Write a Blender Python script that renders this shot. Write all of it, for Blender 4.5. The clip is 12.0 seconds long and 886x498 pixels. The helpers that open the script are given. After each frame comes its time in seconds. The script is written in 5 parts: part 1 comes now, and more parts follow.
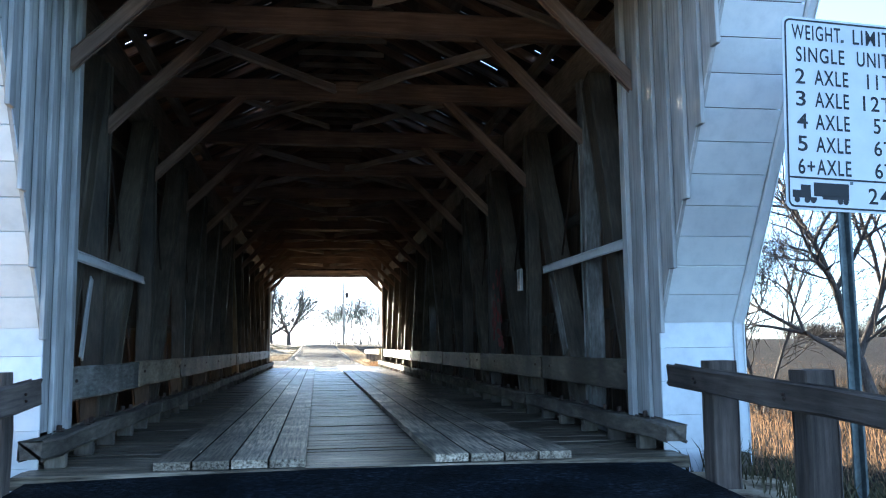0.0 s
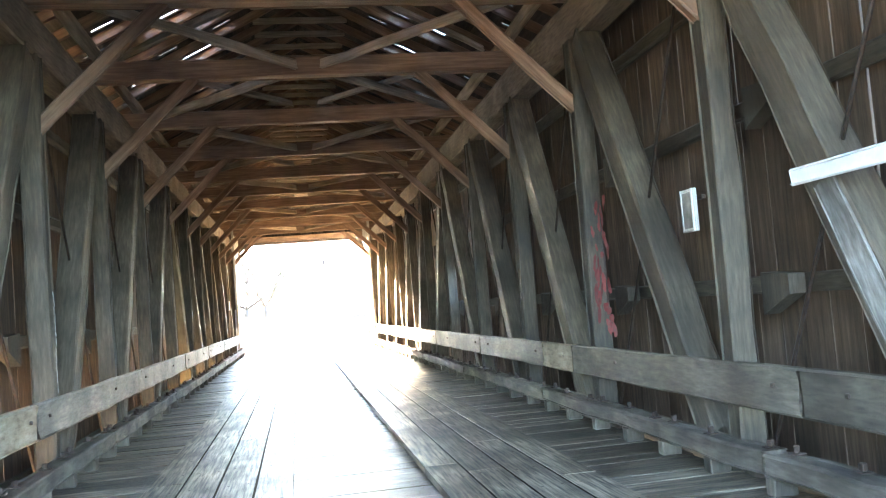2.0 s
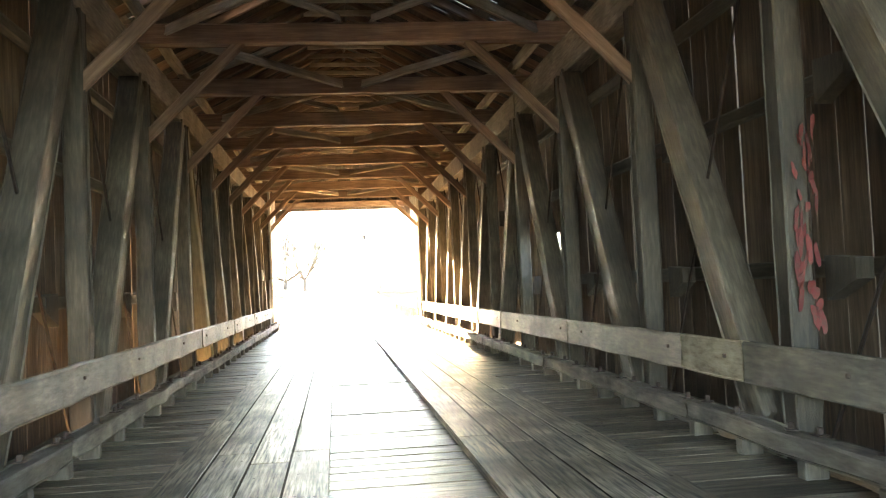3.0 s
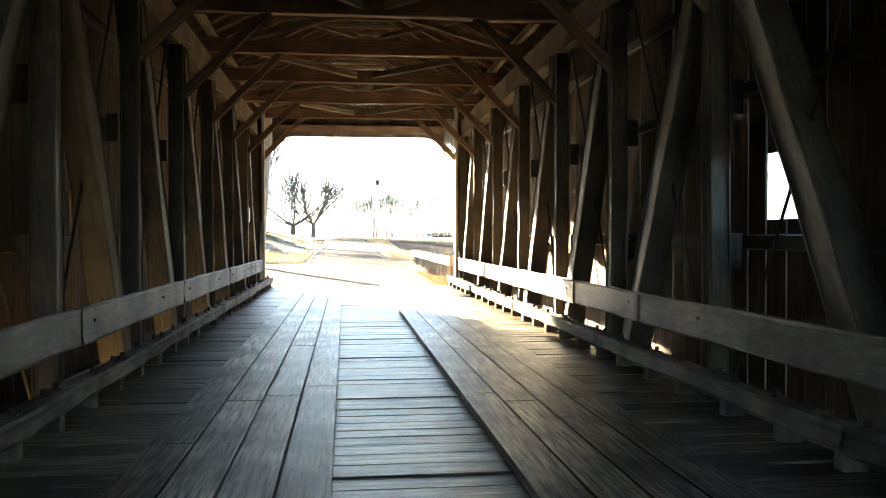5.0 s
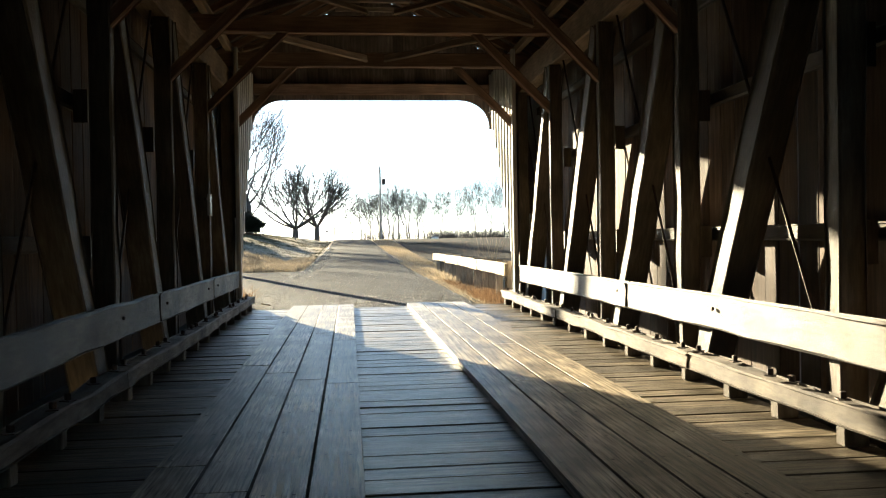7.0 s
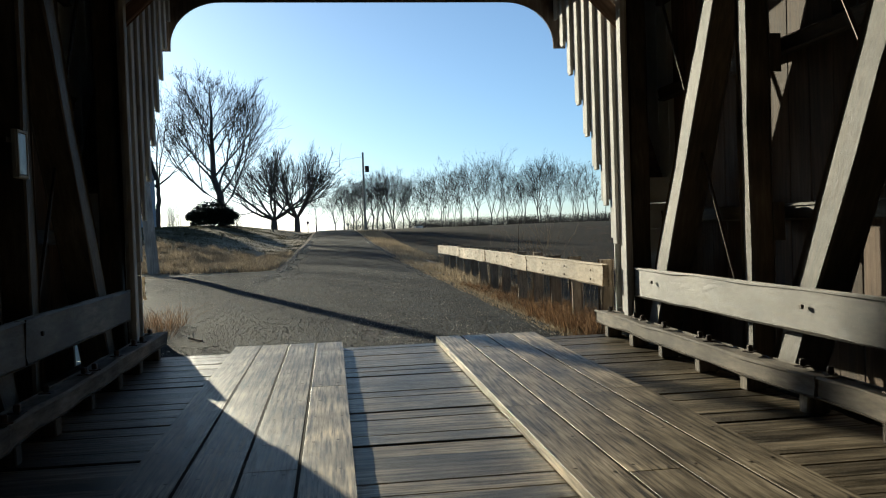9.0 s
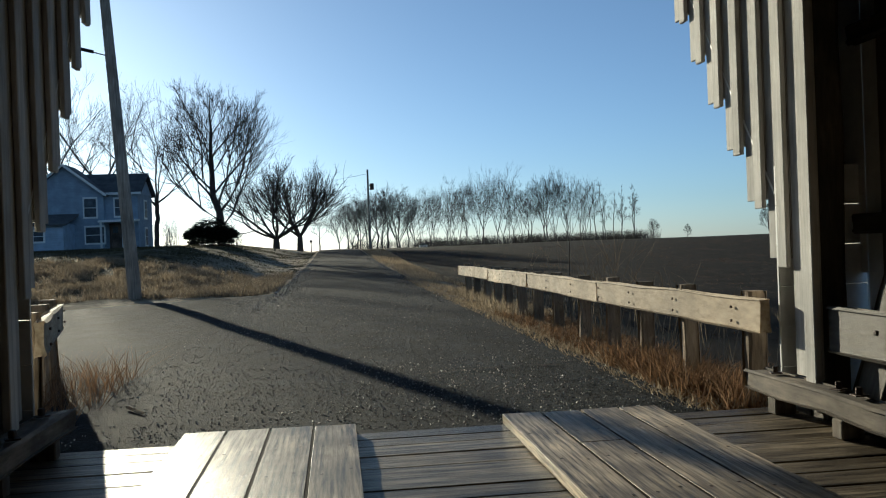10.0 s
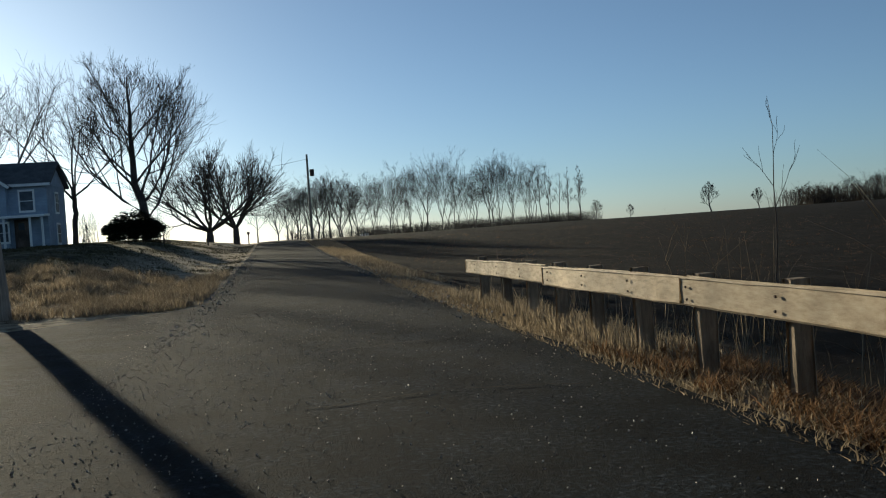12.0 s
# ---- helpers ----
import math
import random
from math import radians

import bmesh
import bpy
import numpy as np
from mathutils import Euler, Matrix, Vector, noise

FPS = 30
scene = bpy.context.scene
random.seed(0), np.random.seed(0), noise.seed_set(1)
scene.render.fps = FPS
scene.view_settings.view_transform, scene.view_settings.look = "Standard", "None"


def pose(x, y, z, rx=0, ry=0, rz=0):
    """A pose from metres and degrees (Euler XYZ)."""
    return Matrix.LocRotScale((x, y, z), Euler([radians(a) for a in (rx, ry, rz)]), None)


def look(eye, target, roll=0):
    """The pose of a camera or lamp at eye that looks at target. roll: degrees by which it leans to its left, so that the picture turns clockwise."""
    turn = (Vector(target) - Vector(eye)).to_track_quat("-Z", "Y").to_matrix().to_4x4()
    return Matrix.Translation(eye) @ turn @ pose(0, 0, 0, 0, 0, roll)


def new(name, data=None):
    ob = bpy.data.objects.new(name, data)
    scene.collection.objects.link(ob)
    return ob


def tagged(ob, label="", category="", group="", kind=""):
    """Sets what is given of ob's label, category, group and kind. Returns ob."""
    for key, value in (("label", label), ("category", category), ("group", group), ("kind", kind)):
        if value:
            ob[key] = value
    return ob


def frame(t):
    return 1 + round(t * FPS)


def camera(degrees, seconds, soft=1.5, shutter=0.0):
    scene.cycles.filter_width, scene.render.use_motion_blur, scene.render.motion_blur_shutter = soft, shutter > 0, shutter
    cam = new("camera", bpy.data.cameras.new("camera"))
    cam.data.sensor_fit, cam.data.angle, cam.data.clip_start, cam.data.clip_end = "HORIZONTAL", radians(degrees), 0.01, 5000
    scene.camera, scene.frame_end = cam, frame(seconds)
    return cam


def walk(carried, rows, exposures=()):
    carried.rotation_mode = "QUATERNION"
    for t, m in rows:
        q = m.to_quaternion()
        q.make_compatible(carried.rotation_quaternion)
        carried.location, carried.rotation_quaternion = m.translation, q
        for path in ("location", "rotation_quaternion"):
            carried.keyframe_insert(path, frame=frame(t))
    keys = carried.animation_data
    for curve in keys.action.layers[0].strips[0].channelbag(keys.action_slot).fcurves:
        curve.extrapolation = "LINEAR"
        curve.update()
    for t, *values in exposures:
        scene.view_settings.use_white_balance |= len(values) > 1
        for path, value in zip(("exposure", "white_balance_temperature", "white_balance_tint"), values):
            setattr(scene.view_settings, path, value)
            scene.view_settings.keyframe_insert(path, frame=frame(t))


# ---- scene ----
cam = camera(55.0, 12.0, soft=1.1)
PATH = [
    (0, (-0.328, -4.084, 0.881), (-0.036, -2.118, 1.106), -0.7),
    (0.5, (-0.317, -2.463, 0.968), (0.051, -0.511, 1.202), -1.9),
    (1, (-0.357, -0.917, 1.049), (-0.018, 1.043, 1.259), -2.8),
    (1.5, (-0.321, 0.6, 1.176), (0.014, 2.564, 1.345), -3.8),
    (2, (-0.303, 2.077, 1.267), (0.046, 4.042, 1.396), -4.6),
    (2.5, (-0.333, 3.472, 1.257), (-0.026, 5.445, 1.362), -3.8),
    (3, (-0.322, 4.989, 1.226), (-0.067, 6.971, 1.312), -2.6),
    (5, (-0.34, 11.555, 1.284), (-0.111, 13.541, 1.255), -0.1),
    (5.5, (-0.419, 13.159, 1.246), (-0.179, 15.144, 1.202), -0.3),
    (6, (-0.436, 14.823, 1.249), (-0.186, 16.806, 1.202), -0.8),
    (6.5, (-0.461, 16.500, 1.212), (-0.204, 18.483, 1.177), -1.0),
    (7, (-0.459, 18.139, 1.24), (-0.241, 20.127, 1.214), -1.0),
    (9, (-0.474, 24.835, 1.212), (-0.217, 26.818, 1.16), -2.0),
    (9.5, (-0.482, 26.47, 1.208), (-0.231, 28.454, 1.166), -2.0),
    (10, (-0.495, 28.1, 1.197), (-0.245, 30.084, 1.19), -2.1),
    (10.5, (-0.565, 29.589, 1.184), (-0.256, 31.565, 1.175), -2.2),
    (11, (-0.62, 31.15, 1.198), (-0.268, 33.119, 1.178), -2.9),
    (11.5, (-0.665, 32.92, 1.226), (-0.199, 34.865, 1.218), -3.8),
    (12, (-0.75, 34.88, 1.237), (-0.361, 36.842, 1.192), -3.9),
]

EXPOSURES = [
    (0.0, 3.57, 5150, 5), (0.5, 4.22, 5250, 5), (1.0, 5.52, 5300, 5), (1.5, 6.77, 5700, 6), (2.0, 7.27, 6250, 7), (3.0, 6.97, 7800, 7),
    (4.0, 5.67, 6800, 5), (5.0, 4.67, 6350, 3), (6.0, 3.72, 6100, 1), (7.0, 2.82, 5850, 0), (8.5, 1.42, 5500, -1),
    (9.5, 0.62, 5150, -2), (10.5, 0.57, 5300, -1), (11.0, 0.39, 5400, -1), (12.0, 0.42, 5550, -1),
]
walk(cam, [(t, look(eye, target, roll)) for t, eye, target, roll in PATH], EXPOSURES)

# ---- world and sun: low winter sun ahead and to the left of the bridge ----
SUN_EL, SUN_AZ = 12.0, 20.3
world = bpy.data.worlds.new("sky")
scene.world = world
world.use_nodes = True
wn = world.node_tree.nodes
sky = wn.new("ShaderNodeTexSky")
sky.sky_type = "NISHITA"
sky.sun_disc = False
sky.sun_elevation, sky.sun_rotation = radians(SUN_EL), radians(-SUN_AZ)
sky.air_density, sky.dust_density, sky.ozone_density = 0.8, 0.35, 3.2
wn["Background"].inputs["Strength"].default_value = 0.062
hazy = wn.new("ShaderNodeHueSaturation")
hazy.inputs["Saturation"].default_value = 0.78
world.node_tree.links.new(sky.outputs[0], hazy.inputs["Color"])
world.node_tree.links.new(hazy.outputs[0], wn["Background"].inputs["Color"])
sun = new("sun", bpy.data.lights.new("sun", "SUN"))
sun.data.energy, sun.data.angle, sun.data.color = 5.0, radians(0.5), (1.0, 0.77, 0.5)
SUN_FROM = Vector((-math.sin(radians(SUN_AZ)) * math.cos(radians(SUN_EL)), math.cos(radians(SUN_AZ)) * math.cos(radians(SUN_EL)), math.sin(radians(SUN_EL))))
sun.matrix_world = look(SUN_FROM * 60 + Vector((0, 20, 0)), (0, 20, 0))

# ---- materials ----
def material(name, colors, scale=(1, 1, 1), noise_scale=6.0, rough=0.8, bump=0.3, metal=0.0, stain=0.35, per_object=0.25, fine=60.0, island=False, spec=0.3, glow_through=0.0, span=(0.3, 0.72), depth=0.02):
    """A surface with grain stretched by scale, blotches at a larger size, fine relief and a change of tone from piece to piece."""
    m = bpy.data.materials.new(name)
    m.use_nodes = True
    nt = m.node_tree
    n, l = nt.nodes, nt.links
    bsdf = n["Principled BSDF"]
    tc = n.new("ShaderNodeTexCoord")
    info = n.new("ShaderNodeObjectInfo")
    geo = n.new("ShaderNodeNewGeometry")
    rnd = geo.outputs["Random Per Island"] if island else info.outputs["Random"]
    off = n.new("ShaderNodeVectorMath"); off.operation = "MULTIPLY_ADD"
    comb = n.new("ShaderNodeCombineXYZ")
    l.new(rnd, comb.inputs[0]); l.new(rnd, comb.inputs[1]); l.new(rnd, comb.inputs[2])
    off.inputs[1].default_value = (37.0, 23.0, 41.0)
    l.new(comb.outputs[0], off.inputs[0]); l.new(tc.outputs["Object"], off.inputs[2])
    mp = n.new("ShaderNodeMapping"); mp.inputs["Scale"].default_value = scale
    l.new(off.outputs[0], mp.inputs[0])
    grain = n.new("ShaderNodeTexNoise"); grain.inputs["Scale"].default_value = noise_scale; grain.inputs["Detail"].default_value = 8; grain.inputs["Roughness"].default_value = 0.65
    l.new(mp.outputs[0], grain.inputs["Vector"])
    ramp = n.new("ShaderNodeValToRGB")
    els = ramp.color_ramp.elements
    els[0].position, els[-1].position = span
    els[0].color, els[-1].color = (*colors[0], 1), (*colors[-1], 1)
    for i, c in enumerate(colors[1:-1]):
        e = els.new(span[0] + (span[1] - span[0]) * (i + 1) / (len(colors) - 1)); e.color = (*c, 1)
    l.new(grain.outputs["Fac"], ramp.inputs[0])
    blot = n.new("ShaderNodeTexNoise"); blot.inputs["Scale"].default_value = 1.7; blot.inputs["Detail"].default_value = 5
    l.new(off.outputs[0], blot.inputs["Vector"])
    br = n.new("ShaderNodeMapRange"); br.inputs["From Min"].default_value, br.inputs["From Max"].default_value = 0.35, 0.7
    br.inputs["To Min"].default_value, br.inputs["To Max"].default_value = 1 - stain, 1 + 0.35 * stain
    l.new(blot.outputs["Fac"], br.inputs["Value"])
    pr = n.new("ShaderNodeMapRange"); pr.inputs["To Min"].default_value, pr.inputs["To Max"].default_value = 1 - per_object, 1 + per_object
    l.new(rnd, pr.inputs["Value"])
    mul = n.new("ShaderNodeMath"); mul.operation = "MULTIPLY"
    l.new(br.outputs[0], mul.inputs[0]); l.new(pr.outputs[0], mul.inputs[1])
    mix = n.new("ShaderNodeVectorMath"); mix.operation = "SCALE"
    l.new(ramp.outputs[0], mix.inputs[0]); l.new(mul.outputs[0], mix.inputs["Scale"])
    l.new(mix.outputs[0], bsdf.inputs["Base Color"])
    rr = n.new("ShaderNodeMapRange"); rr.inputs["To Min"].default_value, rr.inputs["To Max"].default_value = max(0.05, rough - 0.15), min(1, rough + 0.12)
    l.new(grain.outputs["Fac"], rr.inputs["Value"]); l.new(rr.outputs[0], bsdf.inputs["Roughness"])
    bsdf.inputs["Metallic"].default_value = metal
    bsdf.inputs["Specular IOR Level"].default_value = spec
    fn = n.new("ShaderNodeTexNoise"); fn.inputs["Scale"].default_value = fine; fn.inputs["Detail"].default_value = 4
    l.new(mp.outputs[0], fn.inputs["Vector"])
    add = n.new("ShaderNodeMath"); add.operation = "ADD"
    l.new(grain.outputs["Fac"], add.inputs[0]); l.new(fn.outputs["Fac"], add.inputs[1])
    bp = n.new("ShaderNodeBump"); bp.inputs["Strength"].default_value = bump; bp.inputs["Distance"].default_value = depth
    l.new(add.outputs[0], bp.inputs["Height"]); l.new(bp.outputs[0], bsdf.inputs["Normal"])
    if glow_through:
        # thin dry blades let light through
        tr = n.new("ShaderNodeBsdfTranslucent")
        mx = n.new("ShaderNodeMixShader"); mx.inputs[0].default_value = glow_through
        l.new(mix.outputs[0], tr.inputs["Color"])
        l.new(bsdf.outputs[0], mx.inputs[1]); l.new(tr.outputs[0], mx.inputs[2])
        l.new(mx.outputs[0], n["Material Output"].inputs["Surface"])
    return m


ALONG_X, ALONG_Y, ALONG_Z = (0.6, 9, 9), (9, 0.6, 9), (9, 9, 0.6)
TIMBER = material("weathered_timber", [(0.0497, 0.0377, 0.0248), (0.0966, 0.0764, 0.0515), (0.156, 0.127, 0.0874)], (9, 9, 1.2), 4.0, 0.66, 0.4, stain=0.5, spec=0.5)
TIE_WOOD = material("tie_beam_wood", [(0.15, 0.088, 0.058), (0.25, 0.158, 0.108), (0.36, 0.245, 0.175)], ALONG_Z, 3.0, 0.65, 0.3, spec=0.5)
SIDING = material("brown_siding", [(0.055, 0.036, 0.023), (0.12, 0.08, 0.052), (0.2, 0.14, 0.093)], ALONG_Z, 2.5, 0.8, 0.3, per_object=0.4)
RAIL_WOOD = material("rail_wood", [(0.0688, 0.0578, 0.0433), (0.148, 0.125, 0.0949), (0.234, 0.203, 0.158)], (7, 7, 1.4), 4.0, 0.64, 0.4, stain=0.6, spec=0.45)
CURB_WOOD = material("curb_wood", [(0.085, 0.0706, 0.0536), (0.178, 0.15, 0.116), (0.272, 0.235, 0.185)], (7, 7, 1.4), 3.0, 0.8, 0.5, stain=0.6)
DECK_WOOD = material("deck_wood", [(0.04, 0.032, 0.022), (0.17, 0.14, 0.098), (0.34, 0.285, 0.207)], ALONG_X, 3.0, 0.38, 0.5, spec=0.15, stain=0.55, per_object=0.4, span=(0.37, 0.62), depth=0.005)
TREAD_WOOD = material("tread_wood", [(0.0582, 0.047, 0.0336), (0.325, 0.269, 0.193), (0.582, 0.493, 0.364)], (16, 0.7, 16), 3.0, 0.42, 0.4, spec=0.09, stain=0.6, per_object=0.3, span=(0.36, 0.62), depth=0.003)
WHITE = material("white_paint", [(0.66, 0.67, 0.66), (0.74, 0.75, 0.74), (0.79, 0.79, 0.77)], (2, 2, 2), 4.0, 0.6, 0.12, stain=0.1, per_object=0.08)
BATTEN = material("worn_white_boards", [(0.336, 0.328, 0.302), (0.504, 0.487, 0.454), (0.605, 0.588, 0.554)], ALONG_Z, 3.0, 0.75, 0.25, stain=0.3, per_object=0.15)
ROOFING = material("roof_boards", [(0.05, 0.04, 0.031), (0.09, 0.072, 0.056), (0.14, 0.113, 0.088)], ALONG_Y, 2.5, 0.9, 0.2, per_object=0.3)
IRON = material("dark_iron", [(0.03, 0.025, 0.02), (0.07, 0.05, 0.04), (0.12, 0.07, 0.045)], (4, 4, 4), 6, 0.6, 0.3, metal=0.6)
STEEL = material("green_grey_steel", [(0.09, 0.105, 0.105), (0.14, 0.16, 0.16), (0.2, 0.22, 0.215)], (4, 4, 4), 6, 0.5, 0.15, metal=0.5)
PALE_BLOCK = material("pale_chord_wood", [(0.22, 0.165, 0.11), (0.34, 0.265, 0.185), (0.43, 0.345, 0.25)], ALONG_Z, 3.0, 0.8, 0.3)
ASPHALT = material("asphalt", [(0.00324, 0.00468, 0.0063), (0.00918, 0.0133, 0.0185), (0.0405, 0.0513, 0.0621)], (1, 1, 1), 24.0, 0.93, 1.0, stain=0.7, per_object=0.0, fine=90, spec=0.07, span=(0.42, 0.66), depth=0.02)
SIGN_WHITE = material("sign_sheeting", [(0.7, 0.72, 0.74), (0.78, 0.79, 0.8), (0.8, 0.81, 0.82)], (1, 1, 1), 3, 0.4, 0.03, stain=0.08)
BLACK_INK = material("black_lettering", [(0.012, 0.012, 0.014), (0.02, 0.02, 0.022), (0.03, 0.03, 0.03)], (1, 1, 1), 8, 0.5, 0.05)
BARK = material("bark", [(0.045, 0.036, 0.03), (0.085, 0.07, 0.058), (0.13, 0.11, 0.09)], (4, 4, 1), 5, 0.95, 0.6)
TWIG = material("twigs", [(0.035, 0.028, 0.023), (0.055, 0.045, 0.037), (0.08, 0.066, 0.055)], (1, 1, 1), 5, 0.95, 0.1, spec=0.1)
POLE_WOOD = material("pole_wood", [(0.17, 0.145, 0.115), (0.32, 0.27, 0.22), (0.44, 0.38, 0.31)], ALONG_Z, 3, 0.9, 0.4)
FENCE_WOOD = material("fence_wood", [(0.246, 0.184, 0.115), (0.435, 0.348, 0.238), (0.566, 0.48, 0.348)], (6, 6, 1.6), 4, 0.8, 0.3, stain=0.4)
# blade tones lowered to hold the shade that lies on the lawn
LAWN = material("short_lawn_grass_shade_toned", [(0.035, 0.032, 0.017), (0.085, 0.076, 0.042), (0.18, 0.155, 0.09)], (1, 1, 1), 5, 0.9, 0.2, island=True, per_object=0.4, spec=0.1, glow_through=0.25)
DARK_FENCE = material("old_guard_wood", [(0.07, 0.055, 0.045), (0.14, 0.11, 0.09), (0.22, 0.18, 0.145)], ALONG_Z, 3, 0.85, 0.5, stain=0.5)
GRASS = material("dry_grass", [(0.17, 0.129, 0.0816), (0.315, 0.253, 0.17), (0.451, 0.378, 0.272)], (1, 1, 1), 5, 0.9, 0.2, island=True, per_object=0.4, spec=0.1, glow_through=0.55)
RUST_GRASS = material("russet_weeds", [(0.099, 0.054, 0.027), (0.225, 0.135, 0.072), (0.378, 0.261, 0.153)], (1, 1, 1), 5, 0.9, 0.2, island=True, per_object=0.55, spec=0.1, glow_through=0.4)
EVERGREEN = material("evergreen", [(0.012, 0.018, 0.01), (0.025, 0.035, 0.018), (0.04, 0.05, 0.028)], (1, 1, 1), 5, 0.9, 0.2, island=True)
# pale siding lowered and blued: the shade on the front is in its colour
HOUSE_WALL = material("shade_blue_house_siding", [(0.27, 0.33, 0.42), (0.33, 0.4, 0.5), (0.38, 0.45, 0.55)], (0.4, 0.4, 12), 3, 0.7, 0.2, stain=0.2)
HOUSE_ROOF = material("house_shingles", [(0.06, 0.065, 0.07), (0.1, 0.105, 0.11), (0.14, 0.145, 0.15)], (3, 3, 3), 5, 0.85, 0.3)
FADED_SHEET = material("faded_notice_sheet", [(0.07, 0.066, 0.056), (0.17, 0.165, 0.145), (0.3, 0.295, 0.265)], (3, 3, 3), 4, 0.35, 0.03, stain=0.5, spec=0.5)
CONCRETE = material("concrete", [(0.16, 0.15, 0.14), (0.26, 0.25, 0.235), (0.34, 0.33, 0.31)], (1, 1, 1), 6, 0.9, 0.4)
STONES = material("gravel_stones", [(0.068, 0.0654, 0.0595), (0.17, 0.163, 0.149), (0.383, 0.365, 0.332)], (1, 1, 1), 6, 0.5, 0.2, island=True, per_object=0.6, spec=0.5)
LATERAL_WOOD = material("brace_board_wood", [(0.26, 0.2, 0.15), (0.42, 0.335, 0.26), (0.55, 0.45, 0.36)], ALONG_Z, 3.0, 0.6, 0.3, spec=0.5)
SEAM = material("packed_dirt", [(0.02, 0.016, 0.012), (0.035, 0.028, 0.021), (0.055, 0.045, 0.034)], (1, 1, 1), 8, 0.95, 0.4, spec=0.05)
POST_WOOD = material("fence_post_wood", [(0.17, 0.123, 0.0808), (0.289, 0.217, 0.144), (0.391, 0.306, 0.212)], (7, 7, 1.2), 4, 0.85, 0.35, stain=0.45)
HOUSE_GLASS = material("house_window_glass", [(0.05, 0.06, 0.075), (0.07, 0.085, 0.105), (0.09, 0.105, 0.125)], (1, 1, 1), 2, 0.35, 0.02, spec=0.2)
CHORD_WOOD = material("chord_wood", [(0.13, 0.098, 0.07), (0.22, 0.172, 0.126), (0.3, 0.242, 0.182)], (9, 9, 1.2), 4.0, 0.85, 0.3)
WORN_PALE = material("worn_pale_paint", [(0.1, 0.09, 0.076), (0.2, 0.187, 0.165), (0.33, 0.315, 0.29)], (7, 7, 1.4), 4.0, 0.75, 0.3, stain=0.6)
RED_PAINT = material("red_paint", [(0.13, 0.075, 0.058), (0.19, 0.05, 0.043), (0.23, 0.045, 0.04)], (2, 2, 2), 9, 0.7, 0.2)
# brace timber with yellow window light put into its colour
YELLOW_LIT_WOOD = material("yellow_lit_timber", [(0.13, 0.098, 0.056), (0.19, 0.145, 0.085), (0.24, 0.187, 0.116)], ALONG_Z, 3, 0.8, 0.3)


def ground_material():
    """Lawn by the house with shade darkened into its colour, rough straw-coloured verges, dark ploughed field, told
    apart by where they lie.
    """
    m = bpy.data.materials.new("ground_soil_and_grass")
    m.use_nodes = True
    nt = m.node_tree
    n, l = nt.nodes, nt.links
    bsdf = n["Principled BSDF"]
    bsdf.inputs["Roughness"].default_value = 0.95
    bsdf.inputs["Specular IOR Level"].default_value = 0.05
    tc = n.new("ShaderNodeTexCoord")
    sep = n.new("ShaderNodeSeparateXYZ"); l.new(tc.outputs["Object"], sep.inputs[0])

    def tex(scale, detail=8, stretch=(1, 1, 1)):
        mp = n.new("ShaderNodeMapping"); mp.inputs["Scale"].default_value = stretch
        l.new(tc.outputs["Object"], mp.inputs[0])
        t = n.new("ShaderNodeTexNoise"); t.inputs["Scale"].default_value = scale; t.inputs["Detail"].default_value = detail; t.inputs["Roughness"].default_value = 0.7
        l.new(mp.outputs[0], t.inputs["Vector"])
        return t.outputs["Fac"]

    def ramp(fac, *stops):
        r = n.new("ShaderNodeValToRGB")
        e = r.color_ramp.elements
        e[0].position, e[0].color = stops[0][0], (*stops[0][1], 1)
        e[1].position, e[1].color = stops[-1][0], (*stops[-1][1], 1)
        for p, c in stops[1:-1]:
            k = e.new(p); k.color = (*c, 1)
        l.new(fac, r.inputs[0])
        return r.outputs[0]

    def blend(fac, a, b):
        x = n.new("ShaderNodeMix"); x.data_type = "RGBA"
        l.new(fac, x.inputs["Factor"]); l.new(a, x.inputs["A"]); l.new(b, x.inputs["B"])
        return x.outputs["Result"]

    def step(value, lo, hi):
        r = n.new("ShaderNodeMapRange"); r.inputs["From Min"].default_value, r.inputs["From Max"].default_value = lo, hi
        l.new(value, r.inputs["Value"])
        return r.outputs[0]

    wob = n.new("ShaderNodeMath"); wob.operation = "MULTIPLY_ADD"; wob.inputs[1].default_value = 3.0
    l.new(tex(0.5), wob.inputs[0]); l.new(sep.outputs["X"], wob.inputs[2])
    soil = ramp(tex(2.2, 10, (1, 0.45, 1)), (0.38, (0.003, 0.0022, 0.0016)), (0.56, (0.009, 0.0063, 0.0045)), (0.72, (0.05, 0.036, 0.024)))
    straw = ramp(tex(3.5, 10), (0.35, (0.07, 0.052, 0.034)), (0.49, (0.3, 0.24, 0.16)), (0.7, (0.56, 0.48, 0.35)))
    # lawn colour darkened to stand for the shadow of house and trees
    lawn = ramp(tex(1.2, 10), (0.36, (0.024, 0.022, 0.013)), (0.5, (0.08, 0.07, 0.041)), (0.7, (0.2, 0.17, 0.105)))
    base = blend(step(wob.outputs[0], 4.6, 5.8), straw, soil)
    left = n.new("ShaderNodeMath"); left.operation = "MULTIPLY"; left.inputs[1].default_value = -1
    l.new(wob.outputs[0], left.inputs[0])
    base = blend(step(left.outputs[0], 4.0, 7.0), base, lawn)
    l.new(base, bsdf.inputs["Base Color"])
    bp = n.new("ShaderNodeBump"); bp.inputs["Strength"].default_value = 0.8; bp.inputs["Distance"].default_value = 0.08
    l.new(tex(7.0, 10), bp.inputs["Height"]); l.new(bp.outputs[0], bsdf.inputs["Normal"])
    return m


GROUND = ground_material()

# ---- building helpers ----
WORLD_AT = {}


